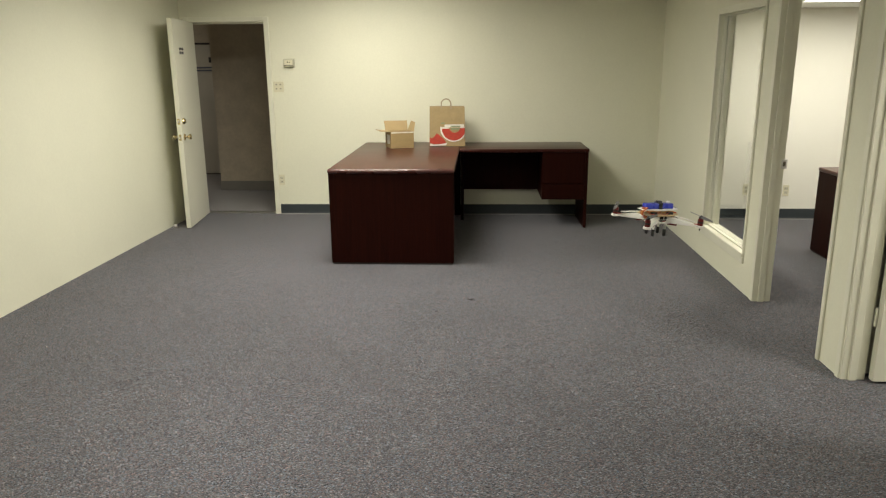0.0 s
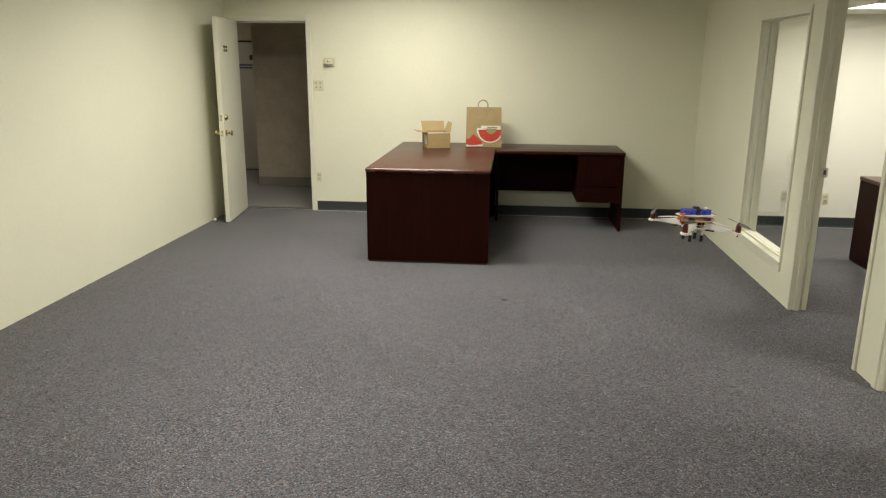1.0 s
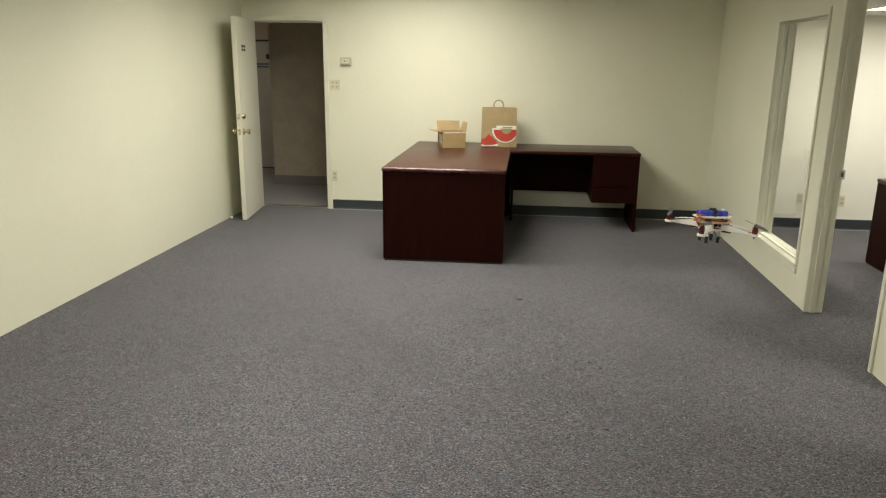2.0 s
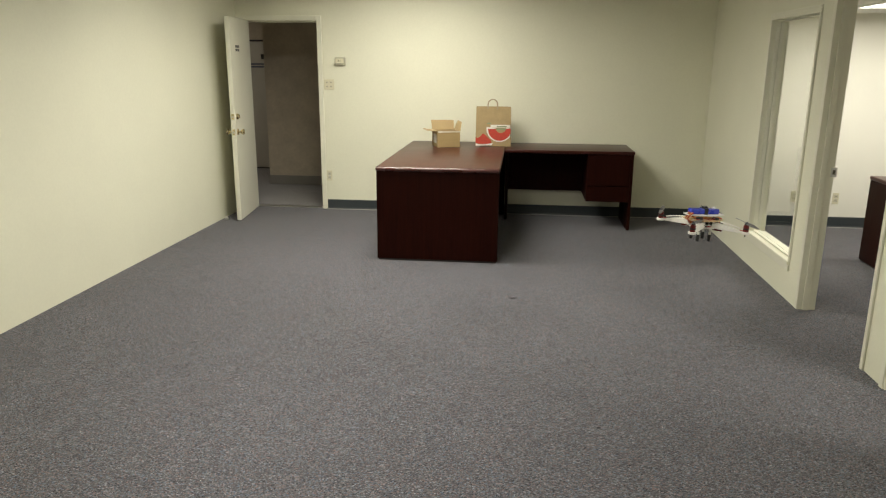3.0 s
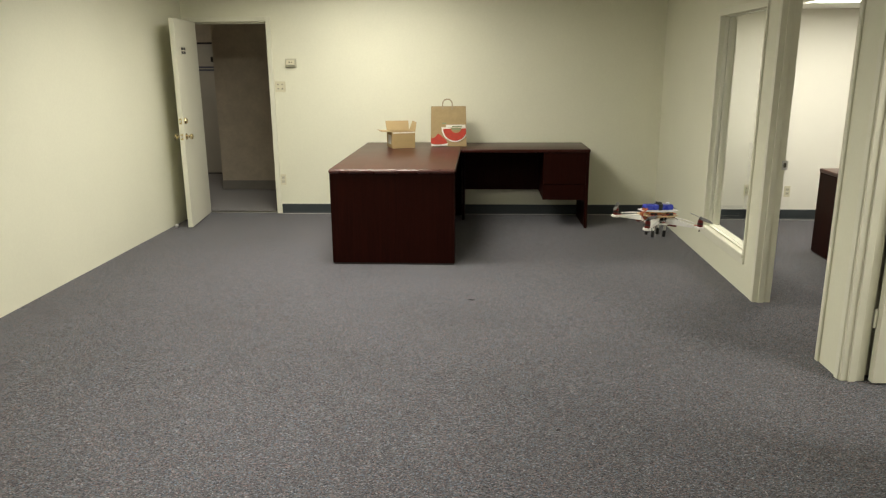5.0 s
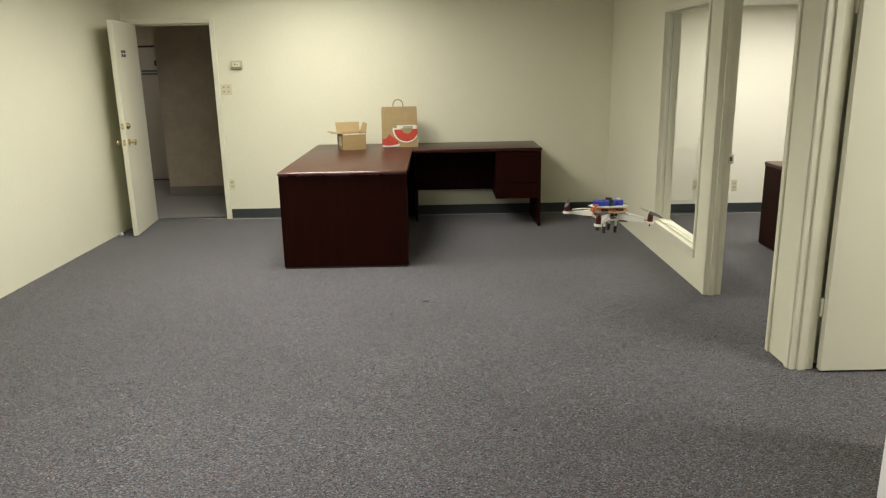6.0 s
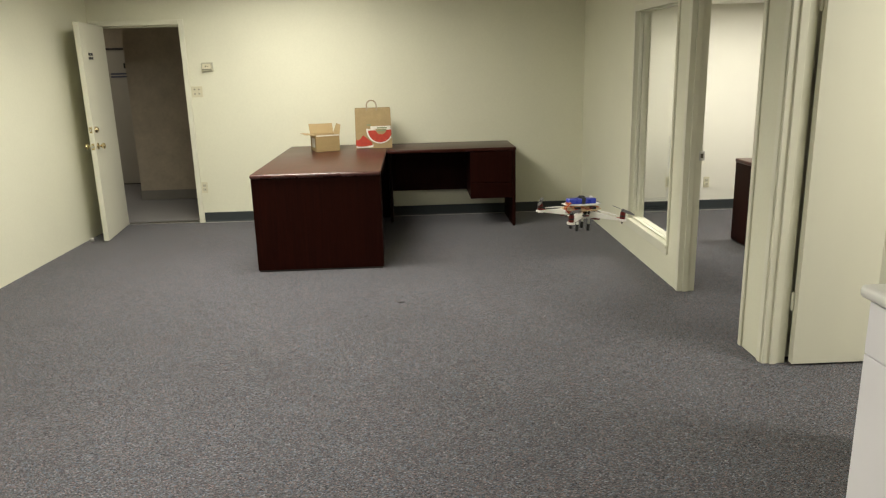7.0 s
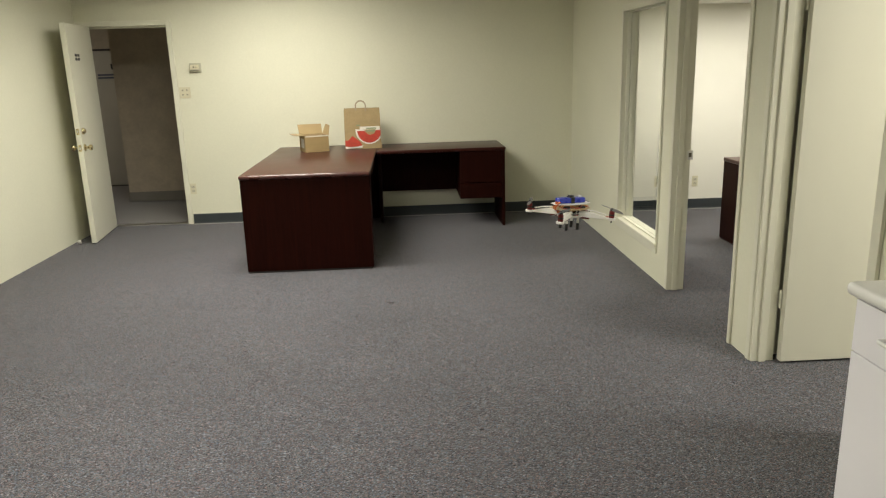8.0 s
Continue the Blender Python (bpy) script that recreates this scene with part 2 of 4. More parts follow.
def slab(outline, z0, z1, m=None, bevel=0.0):
    """A flat plate of any outline, z0 to z1."""
    bm = bmesh.new()
    lo = [bm.verts.new((x, y, z0)) for x, y in outline]
    hi = [bm.verts.new((x, y, z1)) for x, y in outline]
    bm.faces.new(lo[::-1])
    bm.faces.new(hi)
    k = len(outline)
    for i in range(k):
        bm.faces.new((lo[i], lo[(i + 1) % k], hi[(i + 1) % k], hi[i]))
    if bevel:
        bmesh.ops.bevel(bm, geom=list(bm.edges), offset=bevel, segments=2, affect="EDGES", profile=0.5)
    if m is not None:
        bm.transform(m)
    return bm


def tube(points, r, n=10):
    """A bent round tube through points."""
    bm = bmesh.new()
    pts = [Vector(p) for p in points]
    rings = []
    for i, p in enumerate(pts):
        d = (pts[min(i + 1, len(pts) - 1)] - pts[max(i - 1, 0)]).normalized()
        q = d.to_track_quat("Z", "Y")
        rings.append([bm.verts.new(p + q @ Vector((r * math.cos(2 * math.pi * j / n), r * math.sin(2 * math.pi * j / n), 0))) for j in range(n)])
    for a, b in zip(rings, rings[1:]):
        for j in range(n):
            bm.faces.new((a[j], a[(j + 1) % n], b[(j + 1) % n], b[j]))
    bm.faces.new(rings[0][::-1])
    bm.faces.new(rings[-1])
    return bm


def mesh_of(name, bm, material, smooth=False):
    bmesh.ops.recalc_face_normals(bm, faces=bm.faces)
    me = bpy.data.meshes.new(name)
    bm.to_mesh(me)
    bm.free()
    me.materials.append(material)
    if smooth:
        for p in me.polygons:
            p.use_smooth = True
        me.set_sharp_from_angle(angle=radians(38))
    return me


def part(name, bm, material, parent, label="", smooth=False):
    ob = new(name, mesh_of(name, bm, material, smooth))
    ob.parent = parent
    return tagged(ob, label) if label else ob


def thing(name, label, category, m=None, group="", kind=""):
    ob = new(name)
    ob.empty_display_size = 0.1
    if m is not None:
        ob.matrix_world = m
    return tagged(ob, label, category, group, kind)


def structure(name, bm, material, label, category):
    ob = new(name, mesh_of(name, bm, material))
    return tagged(ob, label, category, kind="structure")


# ---------------------------------------------------------------- large structure
fl = boxed(X_W - 0.3, Y_S - 0.3, -0.10, X_E2 + 3.2, Y_N + 0.06, 0.0)
structure("floor", fl, CARPET, "grey loop-pile office carpet with worn speckled yarn", "floor")
structure("corridor_floor", boxed(-5.6, Y_N + 0.06, -0.10, -1.0, 10.6, -0.002), CORR_CARPET, "taupe carpet of the dim corridor beyond the door", "floor")

bm = bmesh.new()
box(bm, X_W - TH, Y_N, 0, DOOR_L, Y_N + TH, CEIL)
box(bm, DOOR_L, Y_N, DOOR_H, DOOR_R, Y_N + TH, CEIL)
box(bm, DOOR_R, Y_N, 0, X_E2, Y_N + TH, CEIL)
structure("wall_north", bm, WALL, "cream painted office wall with an open doorway", "wall")
structure("wall_west", boxed(X_W - TH, Y_S, 0, X_W, Y_N, CEIL), WALL, "plain cream painted side wall meeting the carpet", "wall")
structure("wall_west_return", boxed(X_W, 1.45, 0, -1.548, 1.612, CEIL), WALL, "short cream wall return beside the camera", "wall")
structure("wall_south", boxed(X_W - TH, Y_S - TH, 0, X_E2 + 3, Y_S, CEIL), WALL, "plain cream wall closing the office", "wall")
bm = bmesh.new()
box(bm, X_E, WIN_F, 0, X_E2, Y_N, CEIL)
box(bm, X_E, WIN_N, 0, X_E2, WIN_F, WIN_B)
box(bm, X_E, WIN_N, WIN_T, X_E2, WIN_F, CEIL)
box(bm, X_E, D1_F, 0, X_E2, WIN_N, CEIL)
box(bm, X_E, D1_N, DOOR_H, X_E2, D1_F, CEIL)
box(bm, X_E, D2_F, 0, X_E2, D1_N, CEIL)
box(bm, X_E, D2_N, DOOR_H, X_E2, D2_F, CEIL)
box(bm, X_E, Y_S, 0, X_E2, D2_N, CEIL)
structure("wall_east", bm, WALL, "cream partition wall with a sidelight and two doorways", "wall")
structure("ceiling", boxed(X_W - TH, Y_S - TH, CEIL, X_E2, Y_N + TH, CEIL + 0.08), CEILM, "white acoustic tile ceiling", "ceiling")
# second and third offices behind the partition
structure("wall_second_office_north", boxed(X_E2, Y_N2, 0, 5.0, Y_N2 + TH, CEIL), WALL2, "bright white end wall of the second office", "wall")
structure("wall_second_office_east", boxed(4.9, Y_S, 0, 5.0, Y_N2, CEIL), WALL2, "white far side wall of the adjoining offices", "wall")
structure("wall_between_offices", boxed(X_E2, 3.46, 0, 4.9, 3.58, CEIL), WALL2, "white partition between the two small offices", "wall")
structure("ceiling_second_office", boxed(X_E2, 3.58, CEIL2, 4.9, Y_N2, CEIL2 + 0.06), CEILM, "white tile ceiling of the second office", "ceiling")
structure("ceiling_third_office", boxed(X_E2, Y_S, CEIL, 4.9, 3.46, CEIL + 0.06), CEILM, "white tile ceiling of the third office", "ceiling")
# corridor
bm = bmesh.new()
box(bm, CORR_X, CORR_Y, 0, -1.0, CORR_Y + 0.12, 2.42)
box(bm, CORR_X, CORR_Y + 0.12, 0, CORR_X + 0.095, CORR_END, 2.42)
structure("wall_corridor", bm, PAPER, "tan marbled wallpaper on the dim corridor wall", "wall")
structure("wall_corridor_end", boxed(-5.5, CORR_END, 0, CORR_X + 0.095, CORR_END + 0.12, 2.42), PAPER, "dim end wall of the corridor recess", "wall")
structure("wall_corridor_west", boxed(-5.62, Y_N + TH, 0, -5.5, CORR_END + 0.12, 2.42), PAPER, "dim wallpapered corridor side wall", "wall")
structure("wall_corridor_east", boxed(-1.0, Y_N + TH, 0, -0.9, CORR_Y + 0.12, 2.42), PAPER, "dim wallpapered corridor end", "wall")
structure("wall_corridor_south", boxed(-5.62, Y_N, 0, X_W - TH, Y_N + TH, 2.42), PAPER, "dim wallpapered corridor wall beside the office", "wall")
structure("ceiling_corridor", boxed(-5.62, Y_N + TH, 2.34, -0.9, CORR_END + 0.12, 2.42), CEILM, "corridor ceiling with an added unseen light", "ceiling")
structure("baseboard_corridor", boxed(CORR_X - 0.007, CORR_Y - 0.012, 0, -1.0, CORR_Y, 0.115, bevel=0.003), CORR_BASE, "grey carpet base along the corridor wall", "baseboard")


def cove_base(x0, x1, y, name):
    """Vinyl cove base along a far wall: a thin strip with a flared foot."""
    bm = bmesh.new()
    prof = [(0, 0.103), (-0.003, 0.103), (-0.005, 0.099), (-0.005, 0.016), (-0.009, 0.006), (-0.017, 0.0), (0, 0.0)]
    a = [bm.verts.new((x0, y + d, z)) for d, z in prof]
    b = [bm.verts.new((x1, y + d, z)) for d, z in prof]
    k = len(prof)
    for i in range(k):
        bm.faces.new((a[i], a[(i + 1) % k], b[(i + 1) % k], b[i]))
    bm.faces.new(a)
    bm.faces.new(b[::-1])
    # pale strip at the carpet edge paints in light caught by the base toe
    structure(name + "_gap", boxed(x0, y - 0.021, 0.0, x1, y - 0.0172, 0.005), EDGE_STRIP, "pale carpet edge strip painting the light on the base toe", "trim")
    return structure(name, bm, BASE, "slate blue vinyl cove base along the wall foot", "baseboard")


cove_base(DOOR_R + 0.05, X_E, Y_N, "baseboard_north")
cove_base(X_E2, 4.9, Y_N2, "baseboard_second_office")


# ---------------------------------------------------------------- frames, window, doors
def door_frame_north():
    """Pressed metal frame round the corridor doorway: two jambs and a head, each with a stop."""
    f = thing("door_frame", "cream painted metal frame round the corridor doorway", "door frame", kind="structure")
    w, d = 0.042, 0.012
    for x0, x1, sx0, sx1 in ((DOOR_R - 0.006, DOOR_R + w, DOOR_R - 0.022, DOOR_R - 0.006),):
        bm = boxed(x0, Y_N - d, 0, x1, Y_N + TH + d, DOOR_H + w, bevel=0.003)
        box(bm, sx0, Y_N + 0.05, 0, sx1, Y_N + 0.09, DOOR_H, 0.002)
        part("jamb", bm, TRIM, f)
    bm = boxed(X_W + 0.004, Y_N - d, 0, DOOR_L + 0.006, Y_N + TH + d, DOOR_H + w, bevel=0.003)
    part("jamb", bm, TRIM, f)
    bm = boxed(DOOR_L + 0.006, Y_N - d, DOOR_H - 0.004, DOOR_R - 0.006, Y_N + TH + d, DOOR_H + w, bevel=0.003)
    box(bm, DOOR_L + 0.006, Y_N + 0.05, DOOR_H - 0.02, DOOR_R - 0.006, Y_N + 0.09, DOOR_H - 0.004, 0.002)
    part("head", bm, TRIM, f)
    part("threshold", boxed(DOOR_L + 0.006, Y_N + 0.02, -0.004, DOOR_R - 0.006, Y_N + 0.10, 0.006, bevel=0.003), STEEL, f, "worn metal threshold strip")


door_frame_north()


def entry_door():
    """The corridor door, swung into the office; local x along the leaf from the hinge, local y its thickness."""
    ang = math.degrees(math.atan2(6.66 - Y_N, -2.835 - DOOR_L))
    d = thing("door_1", "cream painted flush door standing open with brass knobs", "door", pose(DOOR_L + 0.012, Y_N - 0.006, 0, 0, 0, ang), kind="structure")
    L, T = 0.740, 0.044
    part("leaf", boxed(0.0, 0.0, 0.010, L, T, DOOR_H - 0.004, bevel=0.002), LEAF, d)
    # knobs on both faces, a dead bolt above
    for side, y in ((1, T), (-1, 0.0)):
        prof = [(0.031, 0), (0.031, 0.005), (0.026, 0.009), (0.012, 0.012), (0.011, 0.030), (0.020, 0.037), (0.0265, 0.046), (0.027, 0.055), (0.020, 0.063), (0.006, 0.066)]
        part("knob", turned(prof, 22, pose(L - 0.062, y, 0.872, -90 * side, 0, 0)), BRASS, d, "polished brass round knob", True)
    prof = [(0.029, 0), (0.029, 0.010), (0.024, 0.018), (0.020, 0.020), (0.019, 0.026), (0.004, 0.027)]
    part("deadbolt", turned(prof, 22, pose(L - 0.062, T, 1.018, -90, 0, 0)), BRASS, d, "brass dead bolt cylinder", True)
    for z, h in ((0.872, 0.056), (1.018, 0.052)):
        bm = boxed(L - 0.0005, 0.010, z - h / 2, L + 0.0025, T - 0.010, z + h / 2, bevel=0.001)
        p = part("latch_plate", bm, BRASS, d, "brass latch plate on the door edge")
        part("bolt", boxed(L + 0.002, 0.016, z - 0.011, L + 0.010, T - 0.016, z + 0.011, bevel=0.002), STEEL, p)
    for i, (dx, dz) in enumerate(((-0.036, 0.017), (0.036, 0.017), (-0.036, -0.017), (0.036, -0.017))):
        part("number_bar", boxed(0.510 + dx - 0.026, T - 0.0005, 1.655 + dz - 0.012, 0.510 + dx + 0.026, T + 0.003, 1.655 + dz + 0.012, bevel=0.001), BLACK, d, "dark door number drawn as plain bars")
    for z in (0.22, 0.98, 1.74):
        part("hinge", rod(bmesh.new(), (-0.004, -0.004, z - 0.045), (-0.004, -0.004, z + 0.045), 0.006), LEAF, d, "painted hinge barrel", True)


entry_door()


def sidelight():
    """Interior window in the partition: stepped casing, stool, stops and one tall pane."""
    w = thing("window_1", "tall narrow interior window with stepped cream casing", "window", kind="structure")
    o, near = 0.048, 0.018          # the casing is wide at the far side, a thin edge at the near side
    for side, sx in ((-1, X_E), (1, X_E2)):
        for step, (wd, pr) in enumerate(((o, 0.008), (o * 0.55, 0.013))):
            a, b = (sx - pr, sx) if side < 0 else (sx, sx + pr)
            k = 0.001 * step
            part("casing", boxed(a, WIN_F - k, WIN_B - wd * 0.2, b, WIN_F + wd, WIN_T + wd, bevel=0.003), TRIM, w)
            part("casing", boxed(a, WIN_N - min(wd, near + 0.004 * step), WIN_B - wd * 0.2, b, WIN_N + k, WIN_T + wd, bevel=0.003), TRIM, w)
            part("casing", boxed(a, WIN_N + k, WIN_T - k, b, WIN_F - k, WIN_T + wd, bevel=0.003), TRIM, w)
        a, b = (sx - 0.021, sx + 0.02) if side < 0 else (sx - 0.02, sx + 0.021)
        part("sill", boxed(a, WIN_N - near + 0.001, WIN_B - 0.024, b, WIN_F + o - 0.001, WIN_B + 0.004, bevel=0.006, seg=3), TRIM, w)
        a, b = (sx - 0.014, sx) if side < 0 else (sx, sx + 0.014)
        part("apron", boxed(a, WIN_N - near, WIN_B - 0.066, b, WIN_F + o, WIN_B - 0.024, bevel=0.004), TRIM, w)
    xm = (X_E + X_E2) / 2
    for a, b in ((xm - 0.030, xm - 0.004), (xm + 0.004, xm + 0.030)):
        s = 0.009
        part("stop", boxed(a, WIN_F - s, WIN_B + 0.004, b, WIN_F - 0.0005, WIN_T, bevel=0.002), TRIM, w)
        part("stop", boxed(a, WIN_N + 0.0005, WIN_B + 0.004, b, WIN_N + s, WIN_T, bevel=0.002), TRIM, w)
        part("stop", boxed(a, WIN_N + s, WIN_T - s, b, WIN_F - s, WIN_T - 0.0005, bevel=0.002), TRIM, w)
        part("stop", boxed(a, WIN_N + s, WIN_B + 0.004, b, WIN_F - s, WIN_B + 0.004 + s, bevel=0.002), TRIM, w)
    p = part("pane", boxed(xm - 0.003, WIN_N + 0.002, WIN_B + 0.006, xm + 0.003, WIN_F - 0.002, WIN_T - 0.002), GLASS, w, "clear glass pane")
    p.visible_shadow = False


sidelight()


def doorway_trim(name, far, near, label, edges, strike=False):
    """Jambs with stops and stepped casings on both faces of a partition doorway."""
    f = thing(name, label, "door frame", kind="structure")
    for y, s in ((far, -1), (near, 1)):
        a, b = sorted((y, y + s * 0.018))
        part("jamb", boxed(X_E - 0.004, a, 0, X_E2 + 0.004, b, DOOR_H, bevel=0.002), TRIM, f)
        a, b = sorted((y + s * 0.018, y + s * 0.030))
        part("stop", boxed(X_E + 0.030, a, 0, X_E + 0.066, b, DOOR_H - 0.018, bevel=0.002), TRIM, f)
        wide, proud = edges[0 if s < 0 else 1]
        for x0, x1 in ((X_E - proud, X_E), (X_E2, X_E2 + proud)):
            a, b = sorted((y + s * 0.006, y - s * wide))
            part("casing", boxed(x0, a, 0, x1, b, DOOR_H + 0.05, bevel=min(0.004, proud * 0.4)), TRIM, f)
        if wide > 0.04 and proud > 0.01:
            a, b = sorted((y - s * 0.030, y - s * (wide + 0.002)))
            part("backband", boxed(X_E - proud - 0.006, a, 0, X_E - proud, b, DOOR_H + 0.052, bevel=0.002), TRIM, f)
    part("head", boxed(X_E - 0.004, near + 0.018, DOOR_H - 0.018, X_E2 + 0.004, far - 0.018, DOOR_H, bevel=0.002), TRIM, f)
    for x0, x1 in ((X_E - 0.013, X_E), (X_E2, X_E2 + 0.013)):
        part("casing", boxed(x0, near - 0.006 + 0.012, DOOR_H - 0.006, x1, far - 0.006, DOOR_H + 0.05, bevel=0.004), TRIM, f)
    if strike:
        p = part("strike_plate", boxed(X_E2 - 0.016, far - 0.0205, 0.868, X_E2 + 0.020, far - 0.0175, 0.926, bevel=0.001), STEEL, f, "steel strike plate on the jamb")
        part("hole", boxed(X_E2 - 0.007, far - 0.0215, 0.884, X_E2 + 0.009, far - 0.0195, 0.912), SLOT, p)


doorway_trim("door_frame_2", D1_F, D1_N, "cream painted wooden frame of the second office doorway", ((0.030, 0.004), (0.026, 0.012)), True)
doorway_trim("door_frame_3", D2_F, D2_N, "cream painted wooden frame of the third office doorway", ((0.034, 0.012), (0.050, 0.012)))


def third_office_door():
    """Flush door hinged on the far jamb, opened square into the third office."""
    d = thing("door_2", "cream flush door opened square into the third office", "door", pose(X_E2 + 0.017, D2_F - 0.026, 0, 0, 0, 0), kind="structure")
    part("leaf", boxed(0.0, -0.040, 0.012, 0.80, 0.0, DOOR_H - 0.022, bevel=0.002), LEAF, d)
    for z in (0.33, 1.74):
        p = part("hinge", boxed(-0.013, -0.0015, z - 0.045, 0.002, 0.0015, z + 0.045), TRIM, d, "painted butt hinge")
        part("hinge_pin", rod(bmesh.new(), (-0.006, -0.005, z - 0.047), (-0.006, -0.005, z + 0.047), 0.0060), TRIM, p, "", True)


third_office_door()


def corridor_door():
    """Flush door at the end of the corridor recess, with a dark head, a sign plate and a hook."""
    y = CORR_END
    d = thing("door_3", "dim grey door at the end of the corridor recess", "door", kind="structure")
    part("leaf", boxed(-4.62, y - 0.030, 0.012, -3.66, y - 0.002, 1.795, bevel=0.002), CORR_DOOR, d)
    part("frame_head", boxed(-4.67, y - 0.035, 1.802, -3.60, y, 1.826, bevel=0.003), DARK_FRAME, d, "dark frame head")
    part("frame_jamb", boxed(-3.65, y - 0.035, 0, -3.60, y, 1.800, bevel=0.003), CORR_DOOR, d)
    part("threshold", boxed(-4.62, y - 0.050, 0, -3.65, y, 0.010), DARK_FRAME, d)
    sg = part("sign", boxed(-4.02, y - 0.040, 1.430, -3.72, y - 0.030, 1.525, bevel=0.002), CORR_DOOR, d, "unreadable sign plate")
    for z in (1.442, 1.480):
        part("sign_bar", boxed(-3.97, y - 0.043, z, -3.75, y - 0.039, z + 0.022), BLUE_SIGN, sg, "dark blue writing as plain bars")
    part("hook", boxed(-3.785, y - 0.055, 1.560, -3.740, y - 0.030, 1.630, bevel=0.006), DARK_FRAME, d)


corridor_door()


# ---------------------------------------------------------------- ceiling lights
def troffer(x, y, z, sx, sy):
    """Recessed fluorescent fitting: enamel frame and a prismatic lens."""
    t = thing("ceiling_light", "lit recessed fluorescent ceiling light with a white frame", "ceiling light", pose(x, y, z), group="ceiling lights")
    f = bmesh.new()
    for a in ((-sx / 2 - 0.022, -sy / 2 - 0.022, sx / 2 + 0.022, -sy / 2), (-sx / 2 - 0.022, sy / 2, sx / 2 + 0.022, sy / 2 + 0.022),
              (-sx / 2 - 0.022, -sy / 2, -sx / 2, sy / 2), (sx / 2, -sy / 2, sx / 2 + 0.022, sy / 2)):
        box(f, a[0], a[1], -0.016, a[2], a[3], 0.004, 0.002)
    part("frame", f, GRID, t)
    part("diffuser", boxed(-sx / 2, -sy / 2, -0.010, sx / 2, sy / 2, -0.004), DIFF, t, "glowing prismatic lens")


# fittings also go up for the added corridor and third office lamps
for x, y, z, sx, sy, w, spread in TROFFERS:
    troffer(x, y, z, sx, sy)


# ---------------------------------------------------------------- wall plates
def outlet(x, y, z, label):
    """A duplex socket on a wall that faces the camera."""
    o = thing("wall_outlet", label, "outlet", pose(x, y, z), group="wall outlets")
    part("plate", boxed(-0.029, -0.006, -0.054, 0.029, 0, 0.054, bevel=0.003), IVORY, o)
    for dz in (-0.020, 0.020):
        s = part("socket", boxed(-0.017, -0.0085, dz - 0.014, 0.017, -0.005, dz + 0.014, bevel=0.003), IVORY_D, o)
        for dx in (-0.006, 0.006):
            part("slot", boxed(dx - 0.0013, -0.0092, dz - 0.004, dx + 0.0013, -0.0075, dz + 0.005), SLOT, s)
    part("screw", rod(bmesh.new(), (0, -0.005, 0), (0, -0.0075, 0), 0.003), STEEL, o)
    return o


outlet(-2.072, Y_N, 0.360, "ivory duplex outlet low on the cream wall")
outlet(2.602, Y_N2, 0.296, "ivory duplex outlet on the second office wall")
outlet(2.986, Y_N2, 0.284, "ivory duplex outlet on the second office wall")


def switch_plate(x, z):
    o = thing("light_switch", "ivory four-gang switch plate beside the doorway", "switch", pose(x, Y_N, z))
    part("plate", boxed(-0.052, -0.006, -0.052, 0.052, 0, 0.052, bevel=0.003), IVORY, o)
    for dx in (-0.021, 0.021):
        for dz in (-0.021, 0.021):
            t = part("toggle", boxed(dx - 0.009, -0.010, dz - 0.008, dx + 0.009, -0.005, dz + 0.008, bevel=0.002), IVORY_D, o)
            part("lever", boxed(dx - 0.004, -0.018, dz - 0.001, dx + 0.004, -0.009, dz + 0.007, bevel=0.0015), SLOT, t)


switch_plate(-2.045, 1.306)


def thermostat(x, z):
    o = thing("thermostat", "grey beige wall thermostat with a small dial window", "thermostat", pose(x, Y_N, z))
    part("back_plate", boxed(-0.056, -0.008, -0.044, 0.056, 0, 0.044, bevel=0.003), IVORY_D, o)
    part("cover", boxed(-0.051, -0.034, -0.036, 0.051, -0.007, 0.038, bevel=0.007, seg=3), IVORY_D, o)
    part("scale", boxed(-0.040, -0.0355, -0.014, 0.040, -0.033, 0.028, bevel=0.001), IVORY, o, "pale scale window")
    part("pointer", boxed(-0.014, -0.0375, 0.000, -0.004, -0.0345, 0.016, bevel=0.001), SLOT, o)
    part("pointer", boxed(0.006, -0.0375, 0.004, 0.020, -0.0345, 0.009, bevel=0.001), SLOT, o)
    part("vent", boxed(-0.044, -0.0355, -0.026, 0.044, -0.033, -0.020), SLOT, o)


thermostat(-1.923, 1.536)


# ---------------------------------------------------------------- desks
def top_slab(x0, y0, x1, y1, z, th=0.030):
    return boxed(x0, y0, z - th, x1, y1, z, bevel=0.009, seg=4)


